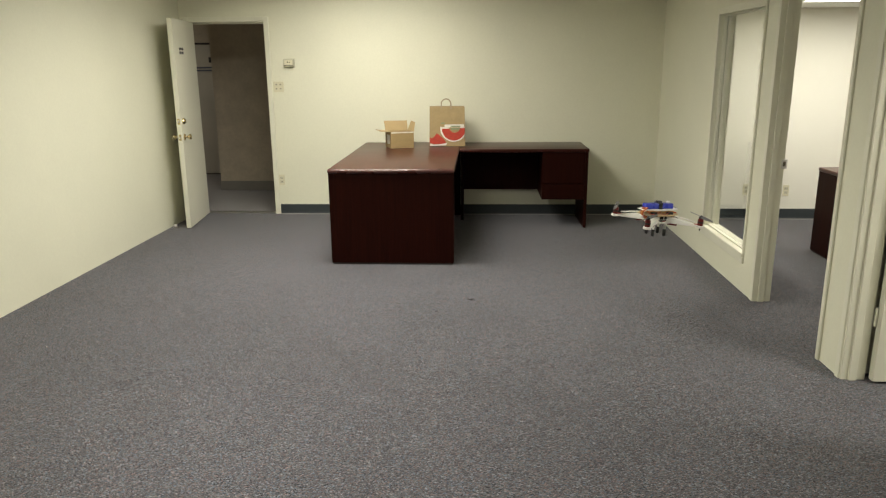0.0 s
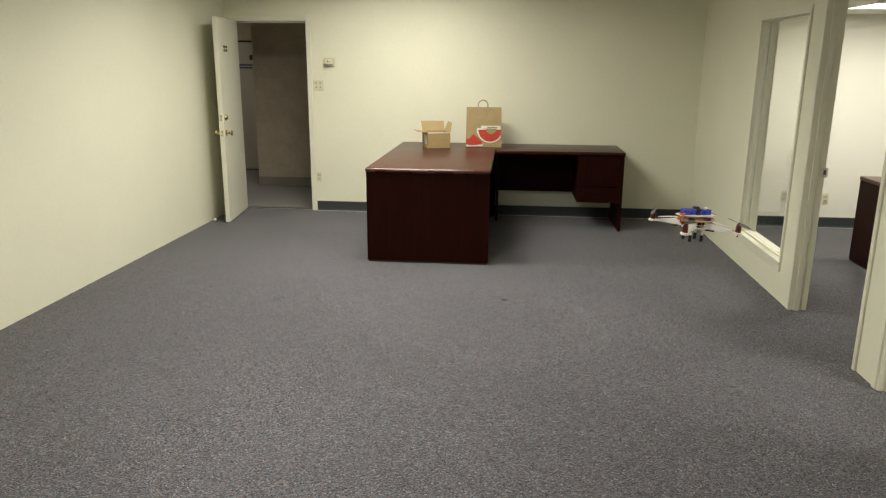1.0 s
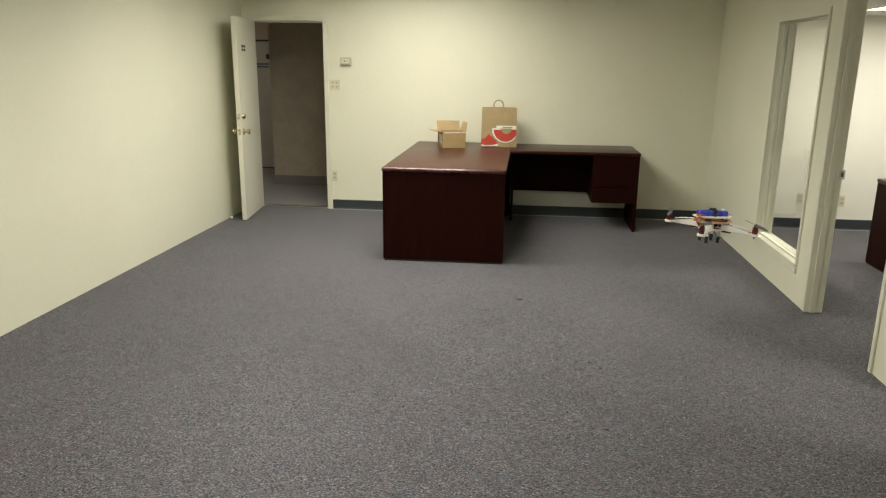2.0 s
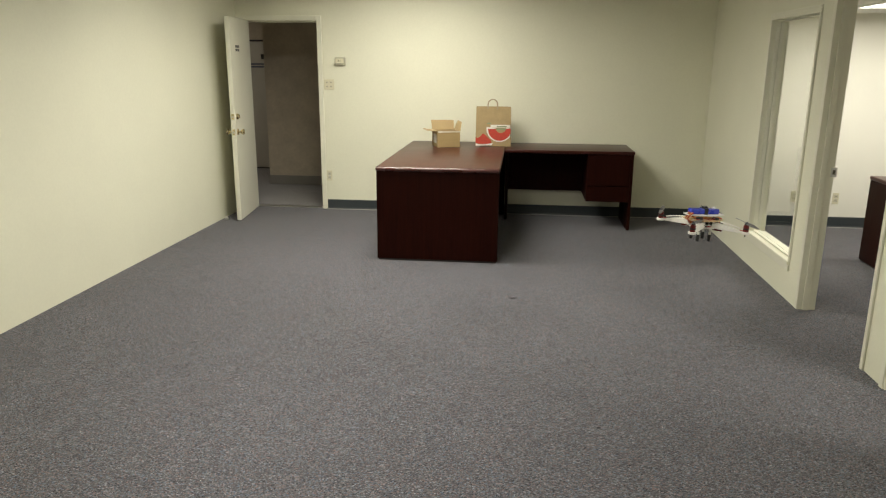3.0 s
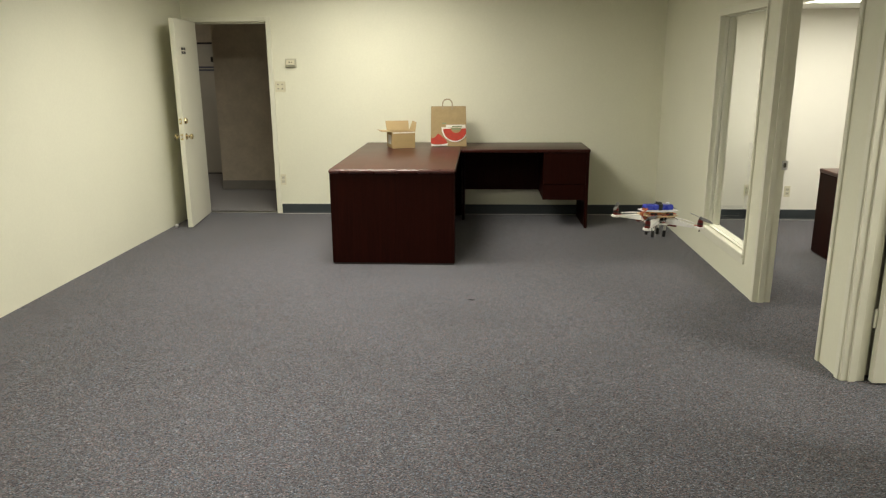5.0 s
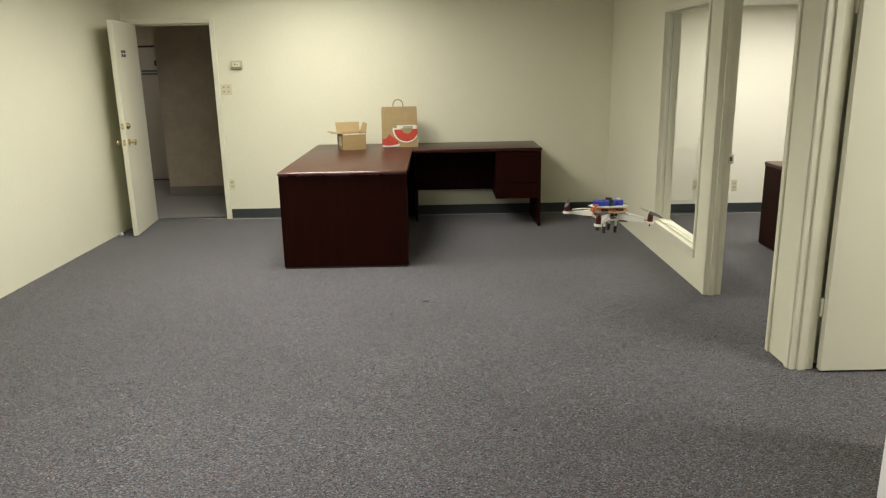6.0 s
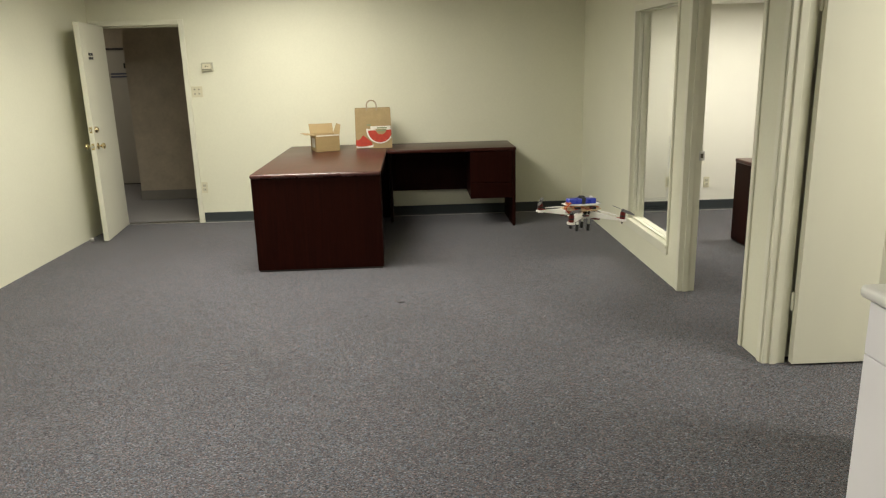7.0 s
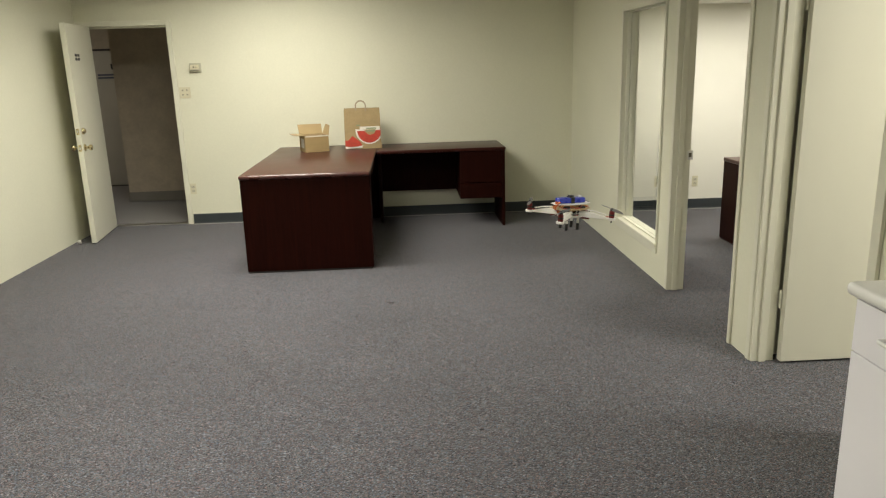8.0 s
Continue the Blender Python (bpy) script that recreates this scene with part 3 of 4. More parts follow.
def main_desk():
    x0, x1, y0, y1, h = -1.168, -0.207, 5.420, 7.368, 0.748
    d = thing("desk", "dark mahogany office desk with its end panel to the room", "desk", pose(x0, y0, 0))
    w, l = x1 - x0, y1 - y0
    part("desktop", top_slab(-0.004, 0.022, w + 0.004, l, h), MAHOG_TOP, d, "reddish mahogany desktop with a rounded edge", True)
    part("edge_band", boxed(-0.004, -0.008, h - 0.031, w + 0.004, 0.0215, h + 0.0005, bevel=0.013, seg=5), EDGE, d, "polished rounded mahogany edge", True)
    part("end_panel", boxed(0.002, 0.006, 0.014, w - 0.002, 0.034, h - 0.031, bevel=0.003), MAHOG_SHADED, d)
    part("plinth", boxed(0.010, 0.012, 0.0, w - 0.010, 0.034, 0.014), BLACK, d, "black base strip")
    part("end_panel", boxed(0.002, l - 0.034, 0.0, w - 0.002, l - 0.006, h - 0.031, bevel=0.003), MAHOG_SHADED, d)
    part("modesty_panel", boxed(0.002, 0.034, 0.10, 0.024, l - 0.034, h - 0.031, bevel=0.002), MAHOG_SHADED, d)
    ped = part("pedestal", boxed(0.45, 0.034, 0.030, w - 0.030, 0.45, h - 0.033), MAHOG_SHADED, d, "drawer pedestal under the desktop")
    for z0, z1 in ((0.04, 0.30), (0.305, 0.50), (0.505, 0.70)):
        f = part("drawer_front", boxed(w - 0.030, 0.040, z0, w - 0.012, 0.445, z1, bevel=0.002), MAHOG_SHADED, ped)
    part("apron", boxed(w - 0.024, 0.46, h - 0.10, w - 0.006, l - 0.72, h - 0.031, bevel=0.002), MAHOG_SHADED, d)


main_desk()


def credenza():
    """The return: top, right-hand leg panel, hung drawer pedestal and a short back panel."""
    x0, x1, y0, y1, h = -0.201, 0.995, 6.747, 7.362, 0.746
    d = thing("desk_return", "dark mahogany desk return with a hung two-drawer pedestal", "desk", pose(x0, y0, 0))
    w, l = x1 - x0, y1 - y0
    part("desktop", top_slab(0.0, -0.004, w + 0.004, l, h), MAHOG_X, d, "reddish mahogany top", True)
    part("side_panel", boxed(w - 0.030, 0.004, 0.0, w - 0.003, l - 0.004, h - 0.031, bevel=0.003), MAHOG_SHADED, d)
    part("side_panel", boxed(0.002, 0.35, 0.0, 0.026, l - 0.004, h - 0.031, bevel=0.003), MAHOG_SHADED, d)
    part("back_panel", boxed(0.026, l - 0.052, 0.275, w - 0.030, l - 0.030, h - 0.031, bevel=0.002), MAHOG_SHADED, d)
    ped = part("pedestal", boxed(w - 0.425, 0.026, 0.272, w - 0.031, l - 0.054, h - 0.032, bevel=0.001), MAHOG_SHADED, d)
    part("drawer_front", boxed(w - 0.425, 0.004, 0.424, w - 0.032, 0.024, h - 0.036, bevel=0.002), MAHOG_SHADED, ped)
    part("drawer_front", boxed(w - 0.425, 0.004, 0.272, w - 0.032, 0.024, 0.416, bevel=0.002), MAHOG_SHADED, ped)


credenza()


def second_desk():
    x0, y0, y1, h = 2.706, 4.55, 5.928, 0.690
    d = thing("desk", "dark mahogany desk in the second office", "desk", pose(x0, y0, 0))
    l, w = y1 - y0, 0.80
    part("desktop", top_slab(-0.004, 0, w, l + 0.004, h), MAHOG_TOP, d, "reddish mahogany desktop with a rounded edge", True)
    part("end_panel", boxed(0.002, 0.004, 0.012, 0.028, l - 0.002, h - 0.031, bevel=0.003), MAHOG_SHADED, d)
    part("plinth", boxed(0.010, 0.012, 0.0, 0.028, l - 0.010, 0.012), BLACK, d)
    part("back_panel", boxed(0.028, l - 0.026, 0.06, w - 0.03, l - 0.006, h - 0.031, bevel=0.002), MAHOG_SHADED, d)
    part("end_panel", boxed(w - 0.03, 0.004, 0.0, w - 0.004, l - 0.002, h - 0.031, bevel=0.003), MAHOG_SHADED, d)


second_desk()


# ---------------------------------------------------------------- things on the desk
def sheet(corners, th):
    """A thick card flap through four corners."""
    c = [Vector(p) for p in corners]
    nrm = (c[1] - c[0]).cross(c[3] - c[0]).normalized() * th
    bm = bmesh.new()
    a = [bm.verts.new(p) for p in c]
    b = [bm.verts.new(p + nrm) for p in c]
    bm.faces.new(a[::-1])
    bm.faces.new(b)
    for i in range(4):
        bm.faces.new((a[i], a[(i + 1) % 4], b[(i + 1) % 4], b[i]))
    return bm


def carton():
    w, l, h, t = 0.222, 0.220, 0.150, 0.004
    c = thing("cardboard_box", "open brown cardboard box with raised flaps on the desk", "box", pose(-0.845, 6.800, 0.7485, 0, 0, 21))
    part("bottom", boxed(0, 0, 0, w, l, t), CARD_IN, c)
    part("wall", boxed(0, 0, t, w, t, h, bevel=0.001), CARD, c)
    part("wall", boxed(0, l - t, t, w, l, h, bevel=0.001), CARD_IN, c)
    side = part("wall", boxed(0, t, t, t, l - t, h, bevel=0.001), CARD, c)
    part("wall", boxed(w - t, t, t, w, l - t, h, bevel=0.001), CARD, c)
    part("label", boxed(-0.001, 0.050, 0.035, 0.0002, 0.160, 0.120), LABEL_P, side, "pale printed shipping label")
    part("flap", sheet([(0, l, h), (w, l, h), (w + 0.004, l + 0.035, h + 0.086), (-0.004, l + 0.035, h + 0.090)], t), CARD_IN, c, "raised rear flap")
    part("flap", sheet([(0, 0.004, h), (0, l - 0.004, h), (-0.098, l - 0.010, h + 0.012), (-0.100, 0.012, h + 0.010)], t), CARD_IN, c, "side flap bent outwards")
    part("flap", sheet([(w, 0.004, h), (w, l - 0.004, h), (w + 0.035, l - 0.008, h + 0.088), (w + 0.030, 0.060, h + 0.084)], t), CARD_IN, c, "raised side flap")
    part("flap", sheet([(0.002, 0.002, h), (w - 0.002, 0.002, h), (w - 0.004, 0.040, h - 0.070), (0.004, 0.040, h - 0.070)], -t), CARD_IN, c, "front flap folded inwards")
    part("tape", boxed(w * 0.02, -0.0008, h - 0.010, w * 0.98, 0.0002, h + 0.001), WHITE_P, c, "torn pale edge of the front wall")


carton()


def arc_print(cx, cz, r0, r1, a0, a1, y0, y1, n=22):
    """A flat printed ring sector on a face that looks along -y."""
    bm = bmesh.new()
    rows = []
    for i in range(n + 1):
        a = radians(a0 + (a1 - a0) * i / n)
        rows.append([bm.verts.new((min(cx + r * math.cos(a), 0.338), y, cz + r * math.sin(a))) for r in (r0, r1) for y in (y0, y1)])
    for p, q in zip(rows, rows[1:]):
        for i, j in ((0, 1), (1, 3), (3, 2), (2, 0)):
            bm.faces.new((p[i], p[j], q[j], q[i]))
    bm.faces.new((rows[0][0], rows[0][1], rows[0][3], rows[0][2]))
    bm.faces.new((rows[-1][0], rows[-1][2], rows[-1][3], rows[-1][1]))
    return bm


def paper_bag():
    """Kraft grocery bag: creased, slightly bulged walls, open top, strap handles and a fruit print."""
    w, dpt, h = 0.345, 0.17, 0.372
    b_bag = thing("paper_bag", "kraft paper shopping bag with red melon print on the desk", "bag", pose(-0.497, 6.970, 0.7485, 0, 0, 3))
    nx, ny, nz = 10, 5, 12
    loop = [(w * i / nx, 0.0) for i in range(nx)] + [(w, dpt * i / ny) for i in range(ny)] + [(w - w * i / nx, dpt) for i in range(nx)] + [(0.0, dpt - dpt * i / ny) for i in range(ny)]
    bm = bmesh.new()
    rings = []
    for k in range(nz + 1):
        f = k / nz
        ring = []
        for x, y in loop:
            px, py = x, y
            on_side = x in (0.0, w) and 0 < y < dpt
            if on_side:                         # gusset folds in towards the top
                depth = (1 - abs(2 * y / dpt - 1)) * 0.035 * f
                px += depth if x == 0.0 else -depth
            else:
                wob = noise.noise(Vector((x * 9, y * 20, f * 4))) * 0.0045 * (0.2 + f)
                py += wob + (0.012 * f if y == 0 else -0.012 * f)
            px += (w / 2 - x) * 0.035 * f
            ring.append(bm.verts.new((px, py, h * f)))
        rings.append(ring)
    m = len(loop)
    for p, q in zip(rings, rings[1:]):
        for i in range(m):
            bm.faces.new((p[i], p[(i + 1) % m], q[(i + 1) % m], q[i]))
    bm.faces.new(rings[0][::-1])
    body = part("body", bm, KRAFT, b_bag, "", False)
    body.modifiers.new("thickness", "SOLIDIFY").thickness = 0.0012
    yo = -0.0015

    def lean(bmm):
        for v in bmm.verts:
            v.co.y += 0.012 * v.co.z / h - 0.005
        return bmm

    part("print", lean(arc_print(0.234, 0.172, 0.001, 0.129, 174, 366, yo - 0.0010, yo)), WHITE_P, body, "white melon rind band")
    part("print", lean(arc_print(0.234, 0.168, 0.001, 0.113, 180, 362, yo - 0.0022, yo - 0.0012)), RED, body, "red melon slice")
    wedge = [(0.004, 0.030), (0.060, 0.022), (0.120, 0.024), (0.160, 0.032), (0.150, 0.060), (0.118, 0.090), (0.073, 0.126), (0.045, 0.092), (0.022, 0.078), (0.004, 0.086)]
    part("print", lean(slab(wedge, 0, 0.0012, pose(0, yo, 0, 90, 0, 0))), RED, body, "red melon wedge")
    part("print", lean(slab([(0.006, 0.006), (0.162, 0.010), (0.170, 0.036), (0.158, 0.031), (0.100, 0.019), (0.040, 0.018), (0.006, 0.027)], 0, 0.001, pose(0, yo - 0.0012, 0, 90, 0, 0))), WHITE_P, body, "white rind edge")
    part("print", lean(boxed(0.146, yo - 0.0034, 0.180, 0.334, yo - 0.0024, 0.207)), WHITE_P, body, "white lettering band drawn plain")
    part("print", lean(arc_print(0.244, 0.181, 0.001, 0.052, 182, 358, yo - 0.0034, yo - 0.0024)), KRAFT, body)
    for x0, x1, z0, z1 in ((0.205, 0.290, 0.158, 0.174), (0.112, 0.150, 0.214, 0.226), (0.205, 0.300, 0.184, 0.196)):
        part("print_bar", lean(boxed(x0, yo - 0.0046, z0, x1, yo - 0.0036, z1)), GREEN_P, body, "unreadable green lettering as plain bars")
    for y, hh in ((0.014, 0.074), (dpt - 0.014, 0.066)):
        # flat paper strap: straight sides glued inside the mouth, a round bend on top
        mid = [(0.163 - 0.046, h - 0.085), (0.163 - 0.046, h - 0.02)]
        mid += [(0.163 - 0.046 * math.cos(math.pi * i / 14), h + hh - 0.046 + 0.046 * math.sin(math.pi * i / 14)) for i in range(15)]
        mid += [(0.163 + 0.046, h - 0.02), (0.163 + 0.046, h - 0.085)]
        bm = bmesh.new()
        rows = []
        for i, (x, z) in enumerate(mid):
            a, b = mid[max(i - 1, 0)], mid[min(i + 1, len(mid) - 1)]
            n = Vector((-(b[1] - a[1]), 0, b[0] - a[0])).normalized() * 0.0055
            rows.append([bm.verts.new((x + sx * n.x, y + dy, z + sx * n.z)) for sx, dy in ((-1, -0.0025), (1, -0.0025), (1, 0.0025), (-1, 0.0025))])
        for p, q in zip(rows, rows[1:]):
            for k in range(4):
                bm.faces.new((p[k], p[(k + 1) % 4], q[(k + 1) % 4], q[k]))
        bm.faces.new(rows[0])
        bm.faces.new(rows[-1][::-1])
        part("handle", bm, TWIST, b_bag, "flat grey-brown paper strap handle")


paper_bag()


# ---------------------------------------------------------------- white drawer cabinet by the camera
def drawer_cabinet():
    x0, x1, y0, y1 = 1.274, X_E - 0.003, 0.60, 1.885
    c = thing("drawer_cabinet", "white laminate drawer cabinet with a rounded countertop", "cabinet", pose(x0, y0, 0))
    w, l = x1 - x0, y1 - y0
    part("body", boxed(0.018, 0.0, 0.03, w, l - 0.004, 0.855), LAM, c)
    part("toe_kick", boxed(0.06, 0.01, 0.0, w, l - 0.02, 0.03), LAM, c)
    top = boxed(-0.030, -0.01, 0.862, w, l + 0.010, 0.900, bevel=0.016, seg=4)
    part("countertop", top, LAM_TOP, c, "white countertop with a rounded edge", True)
    n = 2
    for i in range(n):
        a, b = l * i / n + 0.002, l * (i + 1) / n - 0.003
        for name, z0, z1 in (("cabinet_door", 0.034, 0.698), ("drawer_front", 0.702, 0.850)):
            f = part(name, boxed(0.0, a, z0, 0.018, b, z1, bevel=0.002), LAM, c)
            if name == "cabinet_door":
                continue
            zc, yc = z1 - 0.070, (a + b) / 2 + (0.140 if i == n - 1 else 0)
            pts = [(0.0, yc - 0.045, zc), (-0.020, yc - 0.043, zc), (-0.026, yc - 0.034, zc), (-0.026, yc + 0.034, zc), (-0.020, yc + 0.043, zc), (0.0, yc + 0.045, zc)]
            part("handle", tube(pts, 0.0055, 10), LAM_TOP, f, "white bow handle", True)


drawer_cabinet()


# ---------------------------------------------------------------- the hovering quadcopter
def quadcopter(m):
    q = thing("quadcopter", "white and red hovering quadcopter with a blue battery strapped on", "drone", m)
    hexa = [(0.072 * math.cos(radians(a)) * 1.05, 0.072 * math.sin(radians(a))) for a in (22, 68, 112, 158, 202, 248, 292, 338)]
    part("bottom_plate", slab(hexa, -0.022, -0.0195), NYLON_W, q)
    part("deck", slab([(x * 1.5, y * 1.15) for x, y in hexa], 0.018, 0.0205), PCB, q, "tan fibreglass deck")
    part("top_plate", slab([(x * 1.55, y * 0.80) for x, y in hexa], 0.042, 0.0445), NYLON_W, q)
    ctl = part("controller", boxed(-0.030, -0.022, -0.019, 0.030, 0.022, 0.010, bevel=0.003), BLACK, q, "black flight controller stack")
    part("board", boxed(-0.034, -0.026, 0.010, 0.034, 0.026, 0.013), PCB, ctl)
    part("board", boxed(-0.040, -0.030, 0.0215, 0.050, 0.028, 0.026, bevel=0.001), PCB, q)
    part("battery", boxed(-0.084, -0.021, 0.045, 0.078, 0.021, 0.073, bevel=0.005, seg=3), BLUE, q, "blue shrink-wrapped battery pack", True)
    strap = bmesh.new()
    box(strap, -0.011, -0.0235, 0.038, 0.011, -0.0215, 0.0755, 0.0008)
    box(strap, -0.011, 0.0215, 0.038, 0.011, 0.0235, 0.0755, 0.0008)
    box(strap, -0.012, -0.0235, 0.0735, 0.012, 0.0235, 0.077, 0.001)
    part("strap", strap, BLACK, q, "black hook-and-loop strap")
    part("buckle", boxed(-0.013, -0.010, 0.0765, 0.013, 0.012, 0.0850, bevel=0.002), BLACK, q)
    part("receiver", boxed(0.046, -0.008, 0.073, 0.064, 0.008, 0.082, bevel=0.003), NYLON_W, q)
    for dx in (-0.045, 0.045):
        for dy in (-0.026, 0.026):
            part("standoff", rod(bmesh.new(), (dx, dy, -0.0195), (dx, dy, 0.042), 0.0028, n=10), BLACK, q)
    for k, (a, front) in enumerate(((45, True), (135, False), (225, False), (315, True))):
        rot = pose(0, 0, 0, 0, 0, a)
        arm = bmesh.new()
        # tapered arm of two rails joined at the tip, drooping a little
        out = [(0.036, -0.024), (0.100, -0.0195), (0.196, -0.0115), (0.196, 0.0115), (0.100, 0.0195), (0.036, 0.024)]
        lo = [arm.verts.new((x, y, -0.019 + (x - 0.036) * -0.03)) for x, y in out]
        hi = [arm.verts.new((x, y, 0.016 - (x - 0.036) * 0.17)) for x, y in out]
        arm.faces.new(lo[::-1])
        arm.faces.new(hi)
        for i in range(6):
            arm.faces.new((lo[i], lo[(i + 1) % 6], hi[(i + 1) % 6], hi[i]))
        bmesh.ops.bevel(arm, geom=list(arm.edges), offset=0.003, segments=2, affect="EDGES", profile=0.5)
        arm.transform(rot)
        ar = part("arm", arm, NYLON_W, q, "white nylon arm")
        pad = turned([(0.019, -0.026), (0.021, -0.024), (0.021, -0.016), (0.019, -0.014)], 20, rot @ pose(0.218, 0, 0))
        part("motor_mount", pad, NYLON_W, ar, "", True)
        mot = turned([(0.0130, -0.014), (0.0140, -0.013), (0.0140, -0.001), (0.0118, 0.001), (0.0118, 0.004), (0.0140, 0.006), (0.0140, 0.018), (0.0100, 0.023), (0.0045, 0.024)], 20, rot @ pose(0.218, 0, 0))
        part("motor_cap", turned([(0.0105, 0.0235), (0.0115, 0.026), (0.0080, 0.032), (0.003, 0.034)], 16, rot @ pose(0.218, 0, 0)), BLACK, ar, "black propeller nut", True)
        mo = part("motor", mot, NYLON_R, ar, "red brushless motor", True)
        part("winding", turned([(0.0125, -0.002), (0.0146, -0.001), (0.0146, 0.006), (0.0125, 0.007)], 20, rot @ pose(0.218, 0, 0)), BLACK, mo, "black motor winding band", True)
        part("shaft", rod(bmesh.new(), rot @ Vector((0.218, 0, 0.022)), rot @ Vector((0.218, 0, 0.039)), 0.0040, 0.0026, 12), BLACK, mo, "", True)
        part("foot_pin", rod(bmesh.new(), rot @ Vector((0.218, 0, -0.040)), rot @ Vector((0.218, 0, -0.026)), 0.003, n=10), BLACK, ar)
        # two-bladed propeller, blades twisted and swept to a rounded tip
        prop = bmesh.new()
        rings = []
        for j in range(-12, 13):
            u = j / 12
            r = abs(u)
            ch = 0.003 + 0.0075 * math.sin(math.pi * min(1, r * 0.82 + 0.16)) * (1 if r < 0.97 else 0.5)
            tw = radians(26 - 17 * r) * (1 if u >= 0 else -1)
            cy, cz = math.cos(tw) * ch, math.sin(tw) * ch
            x = 0.122 * u
            rings.append([prop.verts.new((x, -cy, -cz - 0.0006)), prop.verts.new((x, cy, cz - 0.0006)), prop.verts.new((x, cy, cz + 0.0010)), prop.verts.new((x, -cy, -cz + 0.0010))])
        for p, s in zip(rings, rings[1:]):
            for i in range(4):
                prop.faces.new((p[i], p[(i + 1) % 4], s[(i + 1) % 4], s[i]))
        prop.faces.new(rings[0])
        prop.faces.new(rings[-1][::-1])
        rod(prop, (0, 0, -0.004), (0, 0, 0.005), 0.0075, n=14)
        prop.transform(rot @ pose(0.218, 0, 0.031, 0, 0, (40, 100, -10, 125)[k]))
        part("propeller", prop, PROP, q, "dark two-bladed propeller at rest")
        wires = bmesh.new()
        for dy in (-0.004, 0.0, 0.004):
            t = tube([rot @ Vector(p) for p in ((0.205, dy, -0.010), (0.15, dy * 1.6, -0.012), (0.10, dy, -0.0225), (0.06, dy * 2, -0.026))], 0.0014, 6)
            me = bpy.data.meshes.new("tmp")
            t.to_mesh(me)
            t.free()
            wires.from_mesh(me)
            bpy.data.meshes.remove(me)
        part("motor_wires", wires, WIRE_R, ar)
        esc = slab([(0.058, -0.011), (0.104, -0.011), (0.104, 0.011), (0.058, 0.011)], -0.032, -0.0235, rot, 0.0015)
        part("speed_controller", esc, NYLON_R, ar, "red shrink-wrapped speed controller")
        part("arm_brace", tube([rot @ Vector(p) for p in ((0.190, 0.0, 0.0), (0.140, 0.0, 0.010), (0.090, 0.0, 0.016))], 0.0032, 8), NYLON_W, ar, "", True)
    for dx, dy in ((-0.034, -0.030), (0.034, -0.030), (-0.034, 0.030), (0.034, 0.030)):
        leg = part("landing_leg", rod(bmesh.new(), (dx, dy, -0.066), (dx, dy, -0.022), 0.0062, n=14), NYLON_W, q, "white landing post", True)
        part("rubber_tip", turned([(0.0070, -0.096), (0.0085, -0.092), (0.0085, -0.063), (0.0072, -0.060)], 14, pose(dx, dy, 0)), BLACK, leg, "black foam tip", True)
    part("battery_lead", tube([(-0.070, 0.006, 0.055), (-0.086, 0.006, 0.053), (-0.096, 0.002, 0.040), (-0.094, -0.006, 0.022), (-0.080, -0.010, 0.008), (-0.050, -0.010, 0.000)], 0.0030, 8), WIRE_R, q, "red battery lead", True)
    part("battery_lead", tube([(-0.070, -0.004, 0.055), (-0.090, -0.004, 0.050), (-0.102, -0.010, 0.034), (-0.098, -0.016, 0.014), (-0.080, -0.018, 0.004), (-0.050, -0.014, -0.004)], 0.0028, 8), WIRE_Y, q, "orange battery lead", True)
    for k, (y0, z0, mt) in enumerate(((-0.030, 0.030, WIRE_Y), (0.020, 0.028, WIRE_R), (-0.044, 0.012, BLACK), (0.036, 0.006, WIRE_R))):
        pts = [(-0.075 + 0.025 * i, y0 + 0.010 * math.sin(1.7 * i + k), z0 + 0.005 * math.cos(2.3 * i + k)) for i in range(7)]
        part("lead", tube(pts, 0.0018, 6), mt, q, "", True)
    for x0, y0 in ((-0.060, -0.040), (0.030, -0.046), (-0.010, 0.034)):
        part("module", boxed(x0, y0, 0.0205, x0 + 0.034, y0 + 0.014, 0.033, bevel=0.002), BLACK, q, "small black electronics module")
    # crowded middle: power board, receiver and a bundle of looms between the plates
    part("power_board", boxed(-0.058, -0.042, -0.018, 0.056, 0.040, -0.006, bevel=0.002), BLACK, q, "dark power distribution board")
    part("receiver", boxed(-0.052, -0.050, -0.004, -0.014, -0.030, 0.014, bevel=0.002), NYLON_R, q, "red electronics module")
    part("module", boxed(0.014, -0.054, -0.006, 0.052, -0.032, 0.012, bevel=0.002), BLACK, q, "small black electronics module")
    rnd_q = random.Random(11)
    for i in range(9):
        mt = (WIRE_R, BLACK, WIRE_Y, NYLON_W)[i % 4]
        y0, z0 = rnd_q.uniform(-0.056, -0.030), rnd_q.uniform(-0.016, 0.034)
        pts = [(-0.085 + 0.024 * j + rnd_q.uniform(-0.004, 0.004), y0 + rnd_q.uniform(-0.008, 0.008), z0 + rnd_q.uniform(-0.008, 0.008)) for j in range(8)]
        part("loom", tube(pts, 0.0020, 6), mt, q, "", True)
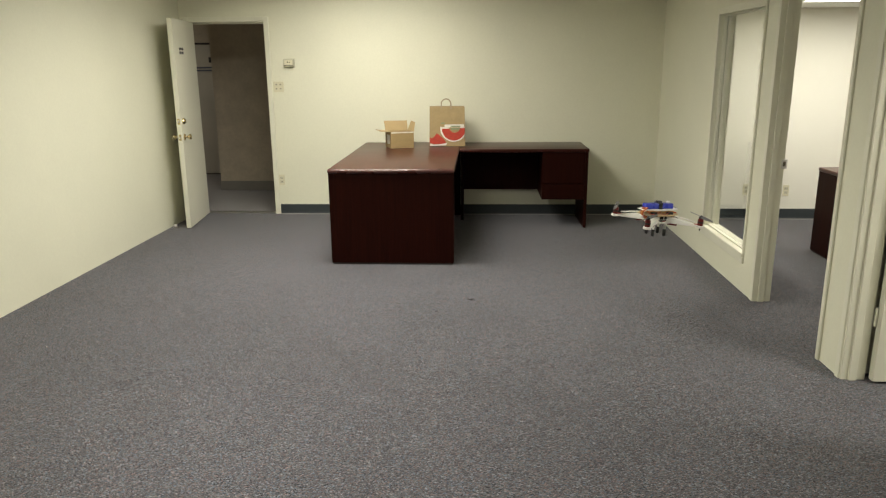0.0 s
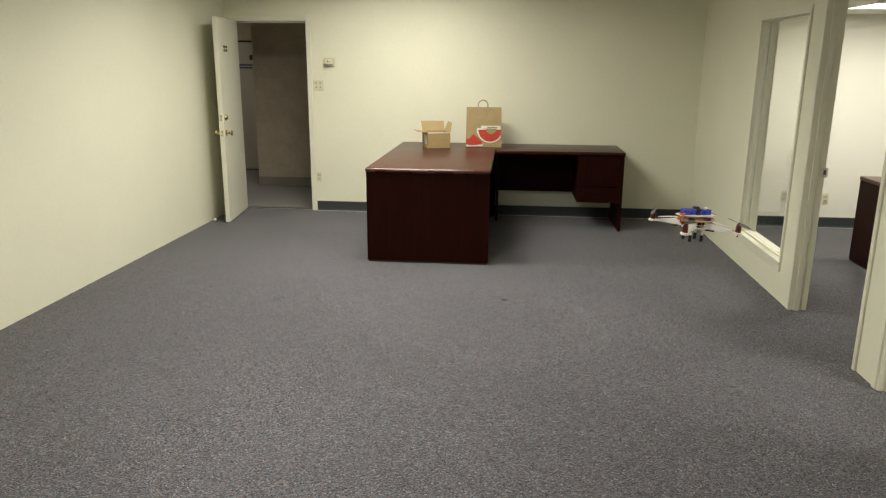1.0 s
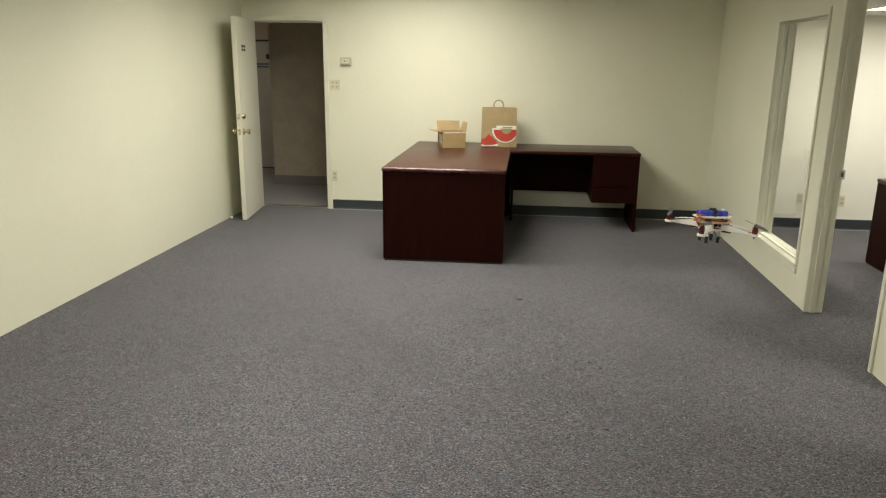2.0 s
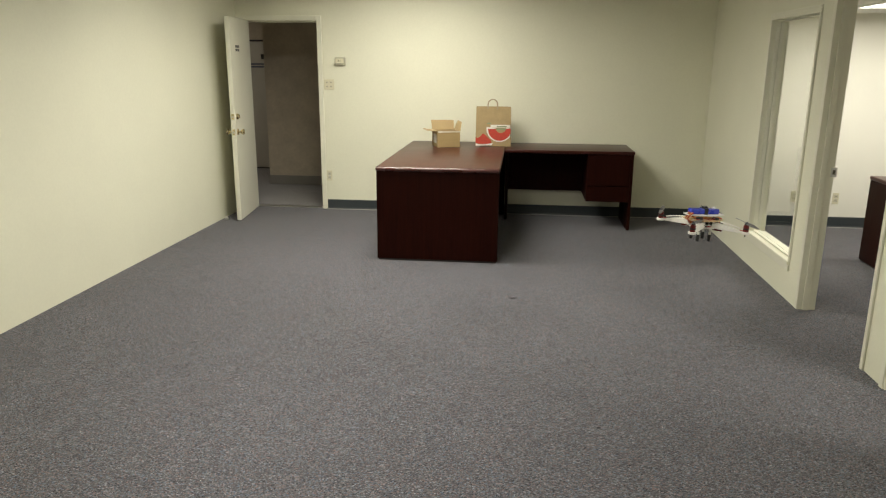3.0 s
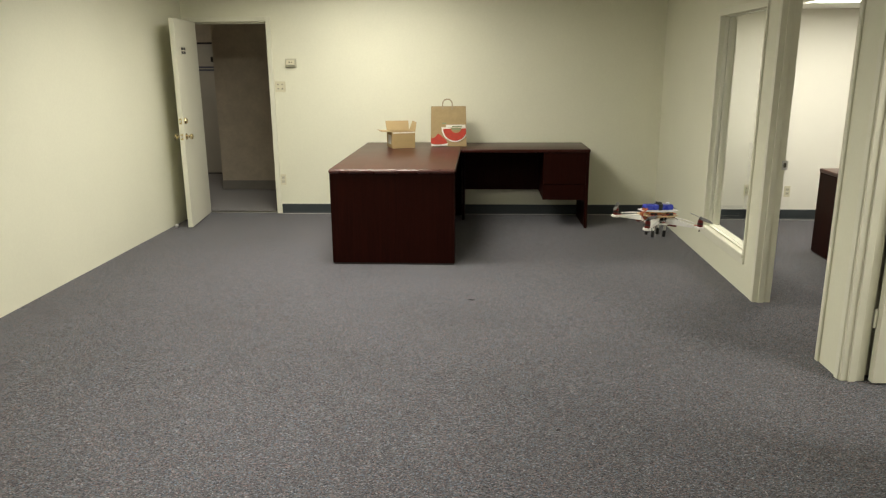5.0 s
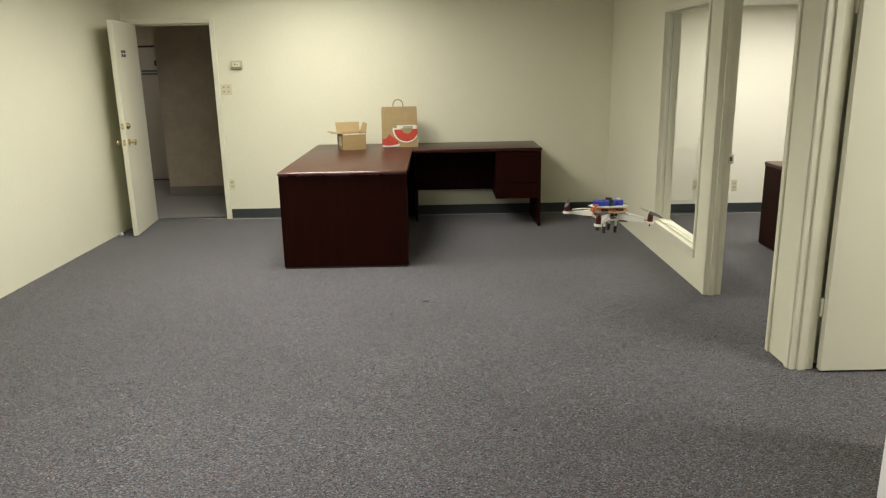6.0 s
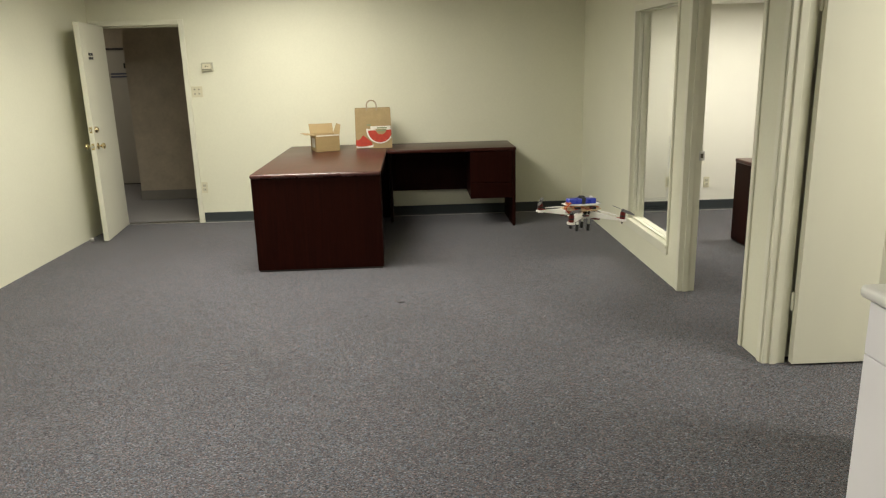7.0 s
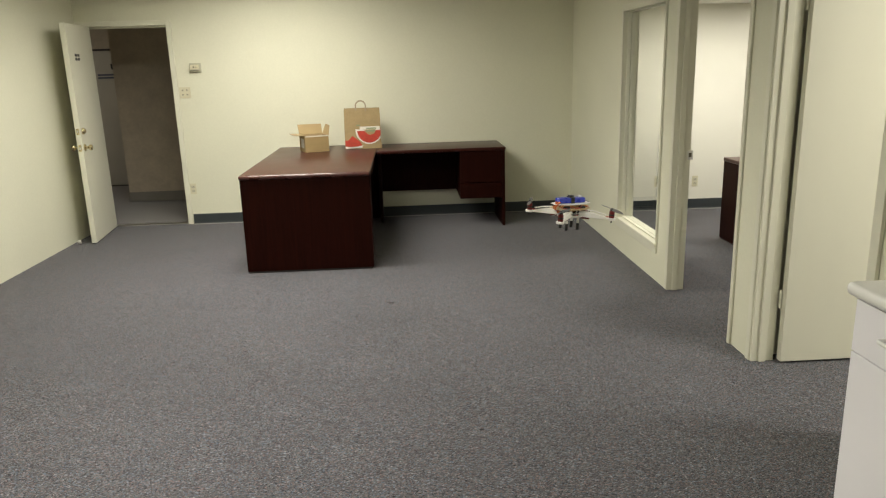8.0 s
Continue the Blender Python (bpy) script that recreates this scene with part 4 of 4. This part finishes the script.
    for i in range(3):
        pts = [(-0.080 - 0.030 * math.sin(math.pi * j / 8), -0.012 - 0.010 * i, 0.056 - 0.060 * j / 8) for j in range(9)]
        part("loom", tube(pts, 0.0026, 6), (WIRE_R, WIRE_Y, WIRE_R)[i], q, "", True)
    part("connector", boxed(-0.112, -0.026, 0.004, -0.094, -0.010, 0.018, bevel=0.003), NYLON_W, q, "white plug")
    part("connector", boxed(-0.055, -0.052, -0.010, -0.030, -0.036, 0.000, bevel=0.002), NYLON_R, q)
    return q


quadcopter(pose(0.852, 3.50, 0.790, 1.5, 3.0, 20.0) @ Matrix.Scale(0.93, 4))


# ---------------------------------------------------------------- small things on the carpet
def door_stop():
    d = thing("door_stop", "small white domed door stop on the carpet", "door stop", pose(-2.952, 6.70, 0))
    part("base", turned([(0.020, 0), (0.021, 0.003), (0.021, 0.012), (0.016, 0.016)], 18), STEEL, d, "", True)
    part("bumper", turned([(0.015, 0.016), (0.017, 0.019), (0.016, 0.028), (0.010, 0.034), (0.002, 0.036)], 18), NYLON_W, d, "white rubber bumper", True)


door_stop()


def blob(r, h, n=9, seed=0):
    rnd = random.Random(seed)
    out = [(r * (0.55 + 0.6 * rnd.random()) * math.cos(2 * math.pi * i / n), r * (0.35 + 0.4 * rnd.random()) * math.sin(2 * math.pi * i / n)) for i in range(n)]
    return slab(out, 0.0, h)


for i, (x, y, r) in enumerate(((-0.070, 4.577, 0.024), (-0.282, 4.332, 0.012), (0.333, 2.830, 0.012), (1.13, 4.176, 0.008))):
    ob = structure("carpet_stain", blob(r, 0.0012, seed=i), STAIN, "small dark stain trodden into the grey carpet", "stain")
    ob.matrix_world = pose(x, y, 0.0005, 0, 0, 17 * i)
rnd = random.Random(4)
bm = bmesh.new()
for i in range(46):
    x, y = rnd.uniform(-2.6, 1.6), rnd.uniform(2.2, 5.2)
    if -1.3 < x < 0 and y > 5.0:
        continue
    a, ln = rnd.uniform(0, 6.28), rnd.uniform(0.003, 0.007)
    rod(bm, (x, y, 0.0025), (x + ln * math.cos(a), y + ln * math.sin(a), 0.004), 0.0011, n=5)
ob = new("lint", mesh_of("lint", bm, LINT))
tagged(ob, "scattered pale lint specks on the grey carpet", "lint", kind="stuff")
